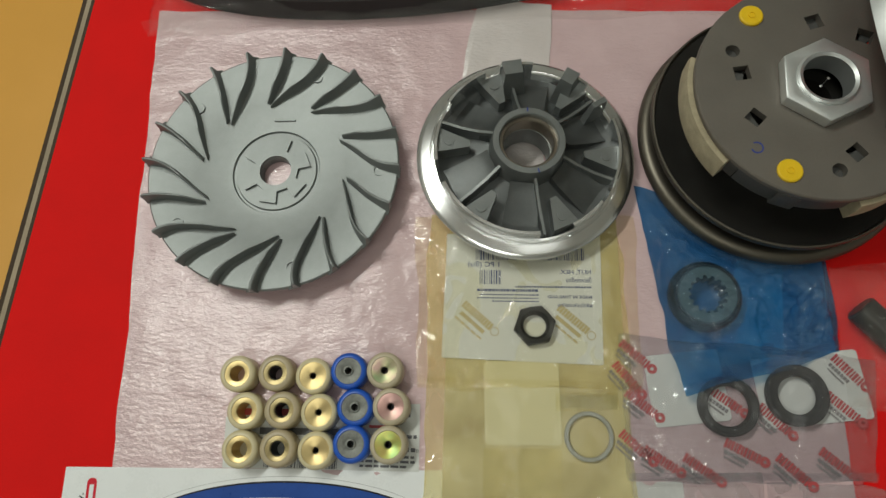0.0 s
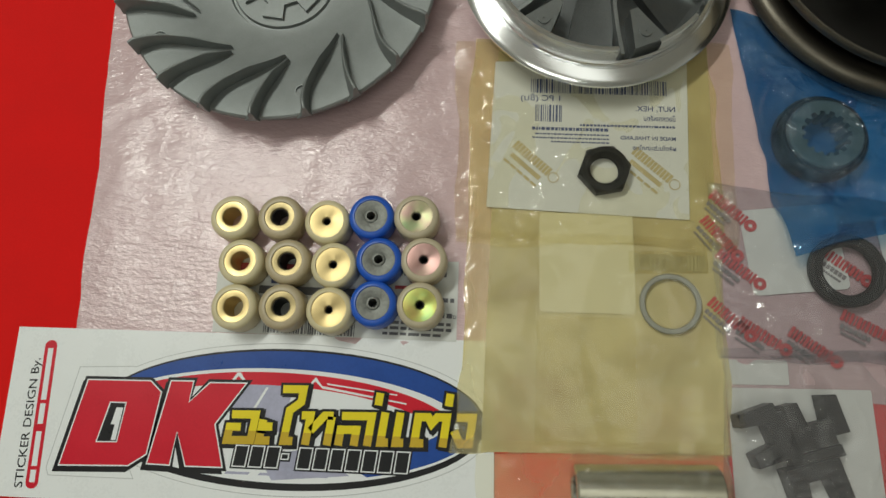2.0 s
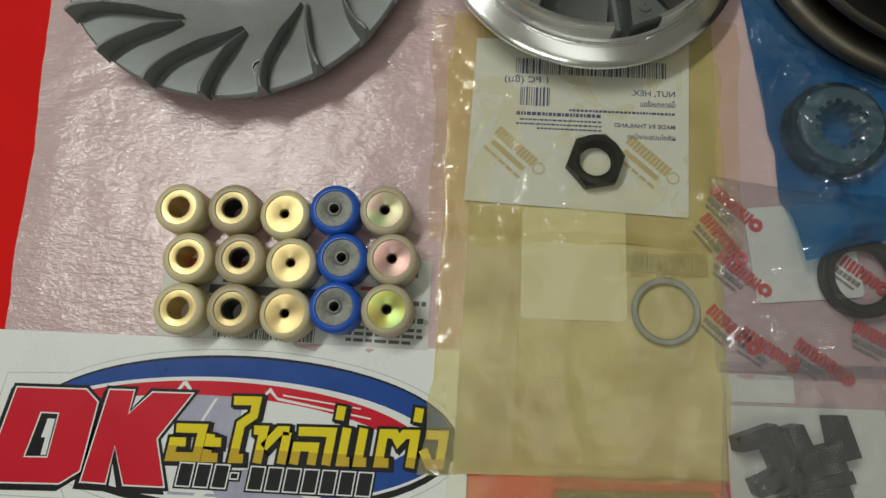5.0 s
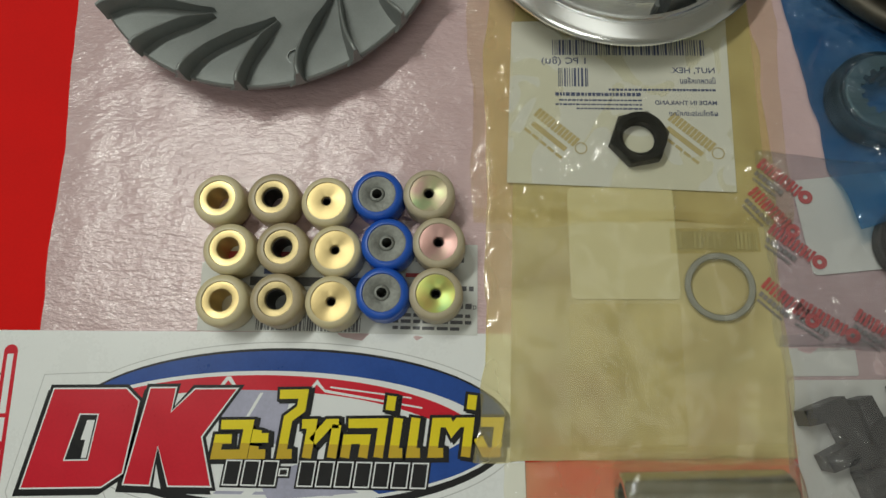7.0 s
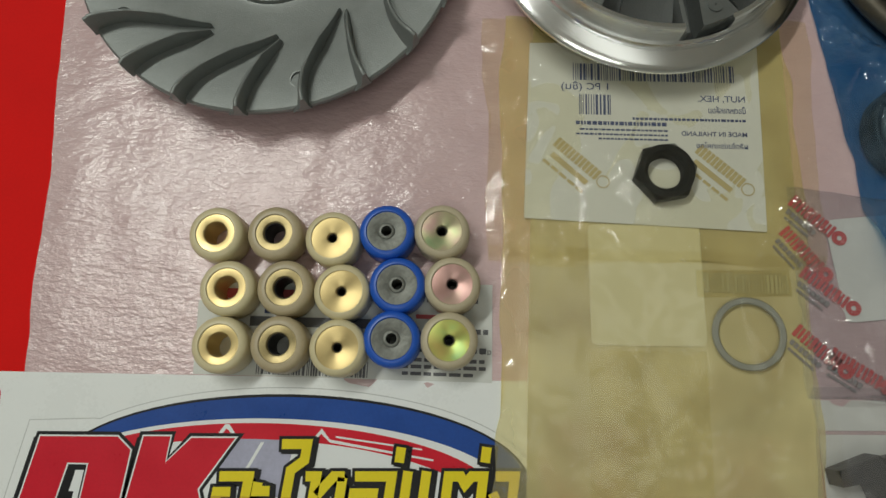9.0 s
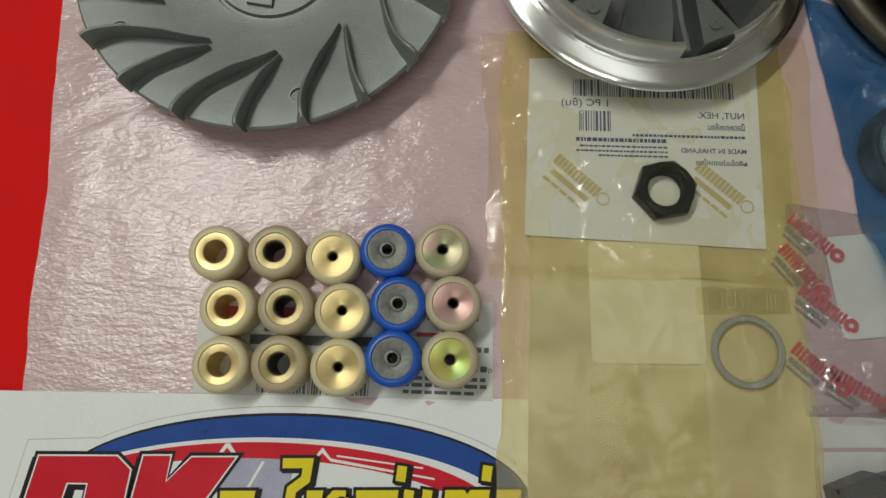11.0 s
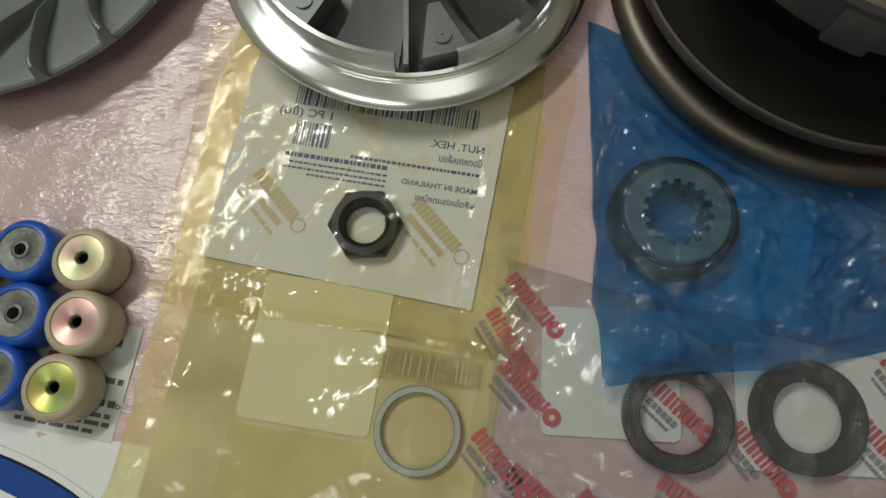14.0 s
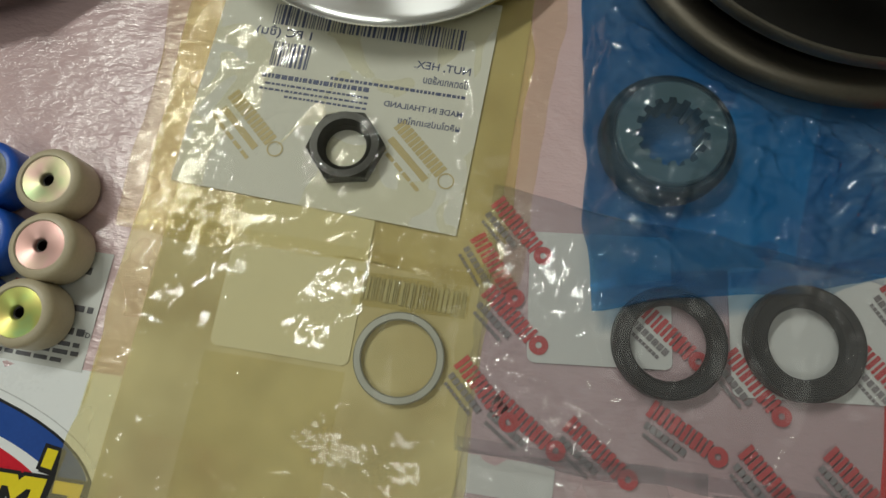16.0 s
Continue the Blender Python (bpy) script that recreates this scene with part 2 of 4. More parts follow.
FOAM = foam_material("pink_foam", (0.60, 0.425, 0.436), (0.68, 0.495, 0.505))
FOAM_PALE = foam_material("pale_foam", (0.62, 0.56, 0.54), (0.70, 0.64, 0.62))
FILM_CLEAR = film("clear_film", (0.985, 0.98, 0.97), (0.80, 0.78, 0.72), 0.04, seed=0.3)
FILM_LOOSE = film("loose_clear_film", (0.985, 0.98, 0.975), (0.80, 0.79, 0.77), 0.03, crinkle=0.3, seed=7.7)
FILM_AGED = film("aged_clear_film", (0.975, 0.955, 0.87), (0.82, 0.76, 0.55), 0.01, crinkle=0.65, gloss=1.4, seed=0.9)
FILM_PALE = film("pale_yellowed_film", (0.975, 0.96, 0.87), (0.82, 0.78, 0.56), 0.05, crinkle=0.55, seed=1.4)
FILM_YELLOW = film("yellowed_back_film", (0.95, 0.90, 0.62), (0.65, 0.575, 0.32), 0.82, crinkle=0.4, gloss=1.2, seed=2.2)
FILM_YELLOW_THIN = film("thin_yellowed_film", (0.93, 0.88, 0.66), (0.72, 0.65, 0.40), 0.36, crinkle=0.4, gloss=1.2, seed=2.9)
FILM_BLUE = film("pale_blue_film", (0.62, 0.80, 0.92), (0.22, 0.36, 0.52), 0.13, crinkle=1.5, gloss=1.55, seed=3.1, veil=(0.2, 2.4))
FILM_BLUE_BACK = film("deep_blue_film", (0.30, 0.63, 0.86), (0.02, 0.16, 0.38), 0.26, crinkle=0.6, gloss=1.2, seed=4.7, veil=(0.5, 1.6))
# grey tint is partly film colour, partly shade painted over the right-hand bag
FILM_PRINTED = film("printed_film", (0.85, 0.85, 0.865), (0.46, 0.45, 0.45), 0.10, crinkle=0.75, seed=5.5)
FILM_MILKY = film("milky_film", (0.88, 0.875, 0.88), (0.52, 0.50, 0.50), 0.15, crinkle=0.8, seed=6.8)


# ---- mesh helpers ----
def part(name, bm, material, parent=None, label="", smooth=35, under=None):
    """One mesh object, under a thing or a part."""
    bmesh.ops.recalc_face_normals(bm, faces=bm.faces)
    me = bpy.data.meshes.new(name)
    bm.to_mesh(me)
    bm.free()
    if smooth:
        me.shade_smooth()
        me.set_sharp_from_angle(angle=radians(smooth))
    me.materials.append(material)
    if under is not None:
        me.materials.append(under)
    ob = new(name, me)
    if parent is not None:
        ob.parent = parent
    if label:
        tagged(ob, label)
    return ob


def thing(name, m, label, category, group="", kind=""):
    ob = new(name)
    ob.matrix_basis = m
    ob.empty_display_size = 0.01
    return tagged(ob, label, category, group, kind)


def lathe(bm, profile, n=64, a0=0.0, a1=360.0, closed=True, cx=0.0, cy=0.0):
    """Turns a closed (r, z) outline round the z axis; a part turn gets end caps."""
    full = abs(a1 - a0 - 360) < 1e-6
    steps = n if full else n + 1
    rings = []
    for i in range(steps):
        a = radians(a0 + (a1 - a0) * i / n)
        rings.append([bm.verts.new((cx + r * math.cos(a), cy + r * math.sin(a), z)) for r, z in profile])
    k = len(profile)
    for i in range(n):
        p, q = rings[i], rings[(i + 1) % steps]
        for j in range(k if closed else k - 1):
            bm.faces.new((p[j], q[j], q[(j + 1) % k], p[(j + 1) % k]))
    if not full and closed:
        bm.faces.new(rings[0])
        bm.faces.new(rings[-1][::-1])
    return bm


def lathed(profile, **kw):
    return lathe(bmesh.new(), profile, **kw)


def prism(bm, pts, z0, z1, m=None):
    """An upright block over an outline."""
    lo = [bm.verts.new((x, y, z0)) for x, y in pts]
    hi = [bm.verts.new((x, y, z1)) for x, y in pts]
    bm.faces.new(lo[::-1])
    bm.faces.new(hi)
    k = len(pts)
    for i in range(k):
        bm.faces.new((lo[i], lo[(i + 1) % k], hi[(i + 1) % k], hi[i]))
    if m is not None:
        bmesh.ops.transform(bm, matrix=m, verts=lo + hi)
    return bm


def prisms(*args):
    return prism(bmesh.new(), *args)


def rect(x0, y0, x1, y1):
    return [(x0, y0), (x1, y0), (x1, y1), (x0, y1)]


def rounded(x0, y0, x1, y1, r, n=5):
    pts = []
    for cx, cy, a in ((x1 - r, y1 - r, 0), (x0 + r, y1 - r, 90), (x0 + r, y0 + r, 180), (x1 - r, y0 + r, 270)):
        pts += [(cx + r * math.cos(radians(a + 90 * i / n)), cy + r * math.sin(radians(a + 90 * i / n))) for i in range(n + 1)]
    return pts


def ngon(n, r, turn=0.0):
    return [(r * math.cos(radians(turn + 360 * i / n)), r * math.sin(radians(turn + 360 * i / n))) for i in range(n)]


def bevelled(bm, width, segments=2):
    bmesh.ops.bevel(bm, geom=[e for e in bm.edges if e.calc_face_angle(0) > 0.5], offset=width, segments=segments, affect="EDGES", profile=0.5)
    return bm


def words(body, size, thick, spread=0.0, shear=0.0, align="LEFT"):
    """Built-in-font lettering as a mesh lying flat."""
    cu = bpy.data.curves.new("words", "FONT")
    cu.body, cu.size, cu.extrude, cu.offset, cu.shear, cu.align_x, cu.resolution_u = body, size, thick, spread, shear, align, 3
    ob = new("words", cu)
    bpy.context.view_layer.update()
    me = bpy.data.meshes.new_from_object(ob.evaluated_get(bpy.context.evaluated_depsgraph_get()))
    bm = bmesh.new()
    bm.from_mesh(me)
    bpy.data.objects.remove(ob)
    bpy.data.curves.remove(cu)
    bpy.data.meshes.remove(me)
    return bm


def cut(bm, cutter):
    """bm with cutter taken out of it."""
    obs = []
    for b in (bm, cutter):
        bmesh.ops.recalc_face_normals(b, faces=b.faces)
        me = bpy.data.meshes.new("cut")
        b.to_mesh(me)
        b.free()
        obs.append(new("cut", me))
    mod = obs[0].modifiers.new("cut", "BOOLEAN")
    mod.object, mod.operation, mod.solver = obs[1], "DIFFERENCE", "EXACT"
    bpy.context.view_layer.update()
    me = bpy.data.meshes.new_from_object(obs[0].evaluated_get(bpy.context.evaluated_depsgraph_get()))
    out = bmesh.new()
    out.from_mesh(me)
    for o in obs:
        bpy.data.objects.remove(o)
    return out


def fbm(x, y, f, seed=0.0, octaves=3):
    return sum(noise.noise((x * f * 2 ** i + seed, y * f * 2 ** i - seed, seed * 1.7)) / 2 ** i for i in range(octaves))


def crease(x, y, f, seed=0.0):
    """Sharp folds, as in pressed film: 0 to 1."""
    return max(0.0, 1 - 4.5 * abs(noise.noise((x * f + seed, y * f + 0.6 * noise.noise((x * f, y * f, seed)), seed))))


def quad_point(c, u, v):
    (ax, ay), (bx, by), (cx, cy), (dx, dy) = c
    return ((ax * (1 - u) + bx * u) * (1 - v) + (dx * (1 - u) + cx * u) * v, (ay * (1 - u) + by * u) * (1 - v) + (dy * (1 - u) + cy * u) * v)


def sheet(corners, nu, nv, low, high, wobble=0.0, seed=0.0, back=0):
    """A closed thin body over a four-cornered outline; low and high give its heights."""
    bm = bmesh.new()
    grids = []
    for f in (low, high):
        g = []
        for j in range(nv + 1):
            row = []
            for i in range(nu + 1):
                u, v = i / nu, j / nv
                x, y = quad_point(corners, u, v)
                k = wobble * (1 if min(u, v, 1 - u, 1 - v) < 1e-6 else 0.5 if min(u, v, 1 - u, 1 - v) < 0.02 else 0)
                x, y = x + k * fbm(x, y, 25, seed), y + k * fbm(x, y, 25, seed + 9)
                row.append(bm.verts.new((x, y, f(x, y, u, v))))
            g.append(row)
        grids.append(g)
    for k, g in enumerate(grids):
        for j in range(nv):
            for i in range(nu):
                f = bm.faces.new((g[j][i], g[j][i + 1], g[j + 1][i + 1], g[j + 1][i]))
                f.material_index = back if k == 0 else 0
    lo, hi = grids
    for j in range(nv):
        for i in (0, nu):
            bm.faces.new((lo[j][i], lo[j + 1][i], hi[j + 1][i], hi[j][i]))
    for i in range(nu):
        for j in (0, nv):
            bm.faces.new((lo[j][i], lo[j][i + 1], hi[j][i + 1], hi[j][i]))
    return bm


def leaf(corners, nu, nv, high):
    """A single film layer over a four-cornered outline."""
    bm = bmesh.new()
    g = [[bm.verts.new((*quad_point(corners, i / nu, j / nv), high(*quad_point(corners, i / nu, j / nv), i / nu, j / nv))) for i in range(nu + 1)] for j in range(nv + 1)]
    for j in range(nv):
        for i in range(nu):
            bm.faces.new((g[j][i], g[j][i + 1], g[j + 1][i + 1], g[j + 1][i]))
    return bm


def edge_fade(u, v, w=0.06):
    return min(1.0, min(u, 1 - u, v, 1 - v) / w)


# ---- room ----
def wall(name, x0, y0, z0, x1, y1, z1, material):
    bm = prisms(rect(x0, y0, x1, y1), z0, z1)
    return tagged(part(name, bm, material, smooth=0), kind="structure", label="plain plaster " + name.split("_")[0], category=name.split("_")[0])


wall("wall_north", -2.4, 2.4, -0.9, 2.4, 2.5, 2.4, PLASTER)
wall("wall_south", -2.4, -2.5, -0.9, 2.4, -2.4, 2.4, PLASTER)
wall("wall_east", 2.4, -2.5, -0.9, 2.5, 2.5, 2.4, PLASTER)
wall("wall_west", -2.5, -2.5, -0.9, -2.4, 2.5, 2.4, PLASTER)
wall("ceiling", -2.5, -2.5, 2.4, 2.5, 2.5, 2.5, PLASTER)
wall("floor", -2.5, -2.5, -0.90, 2.5, 2.5, -0.80, PLASTER)


def table():
    t = thing("work_table", pose(0, 0, -0.12), "table with a plain orange laminate top under the red box", "table")
    part("tabletop", bevelled(prisms(rect(-0.75, -0.45, 0.75, 0.65), -0.03, 0.0), 0.003), ORANGE, t, "orange laminate top")
    for x in (-0.70, 0.70):
        for y in (-0.40, 0.60):
            part("leg", prisms(rect(x - 0.02, y - 0.02, x + 0.02, y + 0.02), -0.68, -0.03), BLACKED, t)


table()


# ---- red board ----
def red_board():
    t = thing("red_board", pose(0, 0, 0), "bright red printed corrugated cardboard box with a raw brown edge", "cardboard box")
    outline = [(-0.2665, -0.0963), (0.300, -0.0712), (0.320, 0.420), (-0.2420, 0.420)]
    part("top_sheet", prisms(outline, -0.0006, 0.0), RED, t, "bright red printed card", smooth=0)
    def wider(k):
        return [(x - k if x < 0 else x + 0.3 * k, y - (0.2 * k if y < 0 else 0)) for x, y in outline]

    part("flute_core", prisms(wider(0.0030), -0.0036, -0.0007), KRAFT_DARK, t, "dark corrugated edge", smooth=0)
    part("lower_sheet", prisms(wider(0.0085), -0.0046, -0.0036), KRAFT, t, "brown kraft liner", smooth=0)
    part("box_body", prisms(wider(0.0125), -0.12, -0.0047), KRAFT_DARK, t, "very dark brown box side", smooth=0)


red_board()

# ---- pink foam sheets ----
FOAM_TOP = 0.0006


def foam(corners, base, name_label, seed, material):
    hi = lambda x, y, u, v: base + FOAM_TOP + 0.00035 * fbm(x, y, 60, seed) * edge_fade(u, v, 0.03) + 0.0004 * crease(x, y, 9, seed) * edge_fade(u, v, 0.05)
    bm = sheet(corners, 150, 130, lambda x, y, u, v: base, hi, 0.0015, seed)
    tagged(part("foam_sheet", bm, material), name_label, "foam sheet")


foam([(-0.0060, 0.1400), (0.0560, 0.1450), (0.0640, 0.2720), (0.0160, 0.2780)], 0.0009, "pale pink foam sheet folded over the larger sheet", 7.0, FOAM_PALE)
foam([(-0.1795, -0.0230), (0.2090, -0.0360), (0.2085, 0.2640), (-0.2005, 0.2740)], 0.0001, "thin translucent pink foam sheet lying on the red board", 3.0, FOAM)


# ---- fan ----
def fan():
    t = thing("fan_pulley", pose(-0.1045, 0.1515, 0.0008), "grey cast aluminium pulley half with curved cooling fins", "pulley")
    R = 0.0755
    part("disc", lathed([(0.0092, 0.0005), (0.020, 0.0000), (0.030, 0.0012), (R - 0.001, 0.0112), (R, 0.0120), (R, 0.0138), (R - 0.0008, 0.0144), (0.066, 0.0136), (0.045, 0.0095), (0.031, 0.0070), (0.0268, 0.0068), (0.0262, 0.0054), (0.0250, 0.0054), (0.0244, 0.0068), (0.0100, 0.0066), (0.0092, 0.0060)], n=96), CAST_DULL, t)
    hub = []
    for i in range(6):
        for r, a in ((0.0212, -14), (0.0212, 14), (0.0138, 17), (0.0138, 43)):
            hub.append((r * math.cos(radians(60 * i + a + 22)), r * math.sin(radians(60 * i + a + 22))))
    star = cut(bevelled(prisms(hub, 0.0060, 0.0084), 0.0006), lathed([(0.0001, 0.0), (0.0096, 0.0), (0.0096, 0.02), (0.0001, 0.02)], n=40))
    part("hub_star", star, CAST_DULL, t, "raised six-lobed hub pattern")

    def top(r):
        return 0.0066 + (0.0144 - 0.0066) * max(0, (r - 0.031) / (R - 0.031)) ** 1.1

    def fin(a_out, r_in, sweep, kink):
        bm = bmesh.new()
        n, rows = 14, []
        for i in range(n + 1):
            s = i / n
            r = r_in + (R + 0.0012 - r_in) * s
            a = radians(a_out + sweep * (1 - s) ** (2.6 if not kink else 2.2))
            w = 0.0011 * (0.75 + 0.25 * s)
            h = top(r) + 0.0080 * min(1.0, 0.45 + 2.0 * s) * (0.9 + 0.1 * s)
            if i == n:
                h -= 0.0012
            nx, ny = -math.sin(a), math.cos(a)
            x, y = r * math.cos(a), r * math.sin(a)
            b = top(r) - 0.0012
            rows.append([bm.verts.new((x + nx * k * w, y + ny * k * w, z)) for k, z in ((-4.6, b), (-2.0, b + 0.0020), (-0.85, h - 0.0006), (-0.35, h), (0.35, h), (0.75, h - 0.0004), (1.0, b + 0.0022), (1.9, b))])
        for p, q in zip(rows, rows[1:]):
            for j in range(7):
                bm.faces.new((p[j], p[j + 1], q[j + 1], q[j]))
            bm.faces.new((p[7], p[0], q[0], q[7]))
        bm.faces.new(rows[0])
        bm.faces.new(rows[-1][::-1])
        return bm

    for i in range(20):
        a = 250.4 + 18 * i
        if i % 2 == 0:
            part("fin", fin(a, 0.0425, 28, False), CAST_DULL, t, smooth=50)
        else:
            part("fin", fin(a, 0.0450, 12, True), CAST_DULL, t, smooth=50)
    for i, a in enumerate((70, 142, 214, 286, 358)):
        part("cast_mark", lathed([(0.0031, 0.0125), (0.0031, 0.01365), (0.0035, 0.01365), (0.0035, 0.0125)], n=24, cx=0.064 * math.cos(radians(a)), cy=0.064 * math.sin(radians(a))), CAST_DULL, t)
    part("cast_bar", prisms(rect(-0.004, 0.0330, 0.009, 0.0338), 0.006, 0.0085), CAST_DULL, t)


fan()


# ---- variator ----
def variator():
    t = thing("variator_pulley", pose(0.0440, 0.1580, 0.0030, -1.0, 3.0, 0), "machined aluminium variator half with roller ramps and a bright rim", "pulley")
    part("flange", lathed([(0.018, 0.0), (0.026, 0.0), (0.058, 0.0075), (0.0622, 0.0092), (0.0630, 0.0102), (0.0630, 0.0112), (0.0624, 0.0120), (0.0600, 0.0128), (0.0556, 0.0138), (0.0550, 0.0134), (0.0545, 0.0134), (0.0538, 0.0150), (0.0526, 0.0152), (0.0508, 0.0120), (0.048, 0.0075), (0.026, 0.0065), (0.018, 0.006)], n=128), TURNED, t, "polished turned rim")
    part("hub", lathed([(0.0135, 0.002), (0.024, 0.004), (0.0215, 0.016), (0.0205, 0.0300), (0.0200, 0.0312), (0.0168, 0.0312), (0.0162, 0.0304), (0.0160, 0.018), (0.0135, 0.0176)], n=72), CAST, t, "tall central hub")
    part("bush", lathed([(0.0140, 0.003), (0.0161, 0.003), (0.0161, 0.0280), (0.0146, 0.0280), (0.0140, 0.0272)], n=56), BUSH, t, "brownish steel bush")
    part("bowl", lathed([(0.020, 0.004), (0.053, 0.008), (0.053, 0.0125), (0.046, 0.0105), (0.034, 0.0108), (0.0225, 0.0160), (0.020, 0.016)], n=96), CAST_DARK, t, "darker cast inner bowl")

    def ramp_block(width):
        """A roller ramp: a channel floor that climbs towards the rim."""
        bm = bmesh.new()
        rows = []
        for i in range(11):
            s = i / 10
            r = 0.0215 + 0.0300 * s
            z = 0.0225 - 0.0125 * s ** 0.75
            w = width * (0.72 + 0.28 * s)
            rows.append([bm.verts.new(p) for p in ((r, -w, 0.008), (r, -w, z), (r, -w * 0.6, z - 0.0006), (r, w * 0.6, z - 0.0006), (r, w, z), (r, w, 0.008))])
        for p, q in zip(rows, rows[1:]):
            for j in range(5):
                bm.faces.new((p[j], p[j + 1], q[j + 1], q[j]))
            bm.faces.new((p[5], p[0], q[0], q[5]))
        bm.faces.new(rows[0])
        bm.faces.new(rows[-1][::-1])
        return bm

    def rib():
        bm = bmesh.new()
        prof = [(0.0205, 0.008), (0.0515, 0.008), (0.0515, 0.0185), (0.040, 0.0190), (0.030, 0.0215), (0.0205, 0.0260)]
        a = [bm.verts.new((r, -0.0008, z)) for r, z in prof]
        b = [bm.verts.new((r, 0.0008, z)) for r, z in prof]
        bm.faces.new(a)
        bm.faces.new(b[::-1])
        for i in range(len(prof)):
            bm.faces.new((a[i], a[(i + 1) % 6], b[(i + 1) % 6], b[i]))
        return bevelled(bm, 0.0005)

    def at(bm, a):
        bmesh.ops.transform(bm, matrix=pose(0, 0, 0, 0, 0, a), verts=bm.verts)
        return bm

    for i in range(6):
        a = 25 + 60 * i
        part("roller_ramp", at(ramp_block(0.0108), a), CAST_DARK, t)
        part("rib", at(rib(), a + 15.5), CAST, t)
        # raised three-cornered land with a round pin mark, between the ramps
        land = prisms([(0.0325, -0.0016), (0.0505, -0.0078), (0.0505, 0.0072), (0.0325, 0.0022)], 0.009, 0.0205)
        part("land", at(bevelled(land, 0.0006), a + 30), CAST, t)
        part("pin_mark", at(lathed([(0.0003, 0.020), (0.0028, 0.020), (0.0028, 0.0212), (0.0003, 0.0212)], n=20, cx=0.0445), a + 30), CAST, t)
    for a0, a1, h in ((206, 277, 0.0240), (298, 322, 0.0225), (338, 380, 0.0250), (118, 150, 0.0265), (86, 108, 0.0275), (48, 62, 0.0270), (165, 190, 0.0230)):
        part("outer_wall", lathed([(0.0500, 0.011), (0.0537, 0.011), (0.0531, h - 0.0006), (0.0525, h), (0.0510, h)], n=24, a0=a0, a1=a1), TURNED, t, "bright machined wall")
    for a, w, h in ((100, 0.0075, 0.0295), (60, 0.0055, 0.0300), (33, 0.0022, 0.0280)):
        post = bmesh.new()
        base_pts = [(0.0385, -w), (0.0535, -w), (0.0535, w), (0.0385, w)]
        top_pts = [(0.0440, -w * 0.7), (0.0528, -w * 0.75), (0.0528, w * 0.75), (0.0440, w * 0.7)]
        lo = [post.verts.new((x, y, 0.010)) for x, y in base_pts]
        hi = [post.verts.new((x, y, h)) for x, y in top_pts]
        post.faces.new(lo)
        post.faces.new(hi)
        for k in range(4):
            post.faces.new((lo[k], lo[(k + 1) % 4], hi[(k + 1) % 4], hi[k]))
        part("guide_post", at(bevelled(post, 0.0009), a), CAST, t)
    for a in (92, 285):
        part("pen_mark", at(prisms(rect(0.0178, -0.0004, 0.0203, 0.0004), 0.0310, 0.0314), a), PEN_BLUE, t, "blue marker line")


variator()


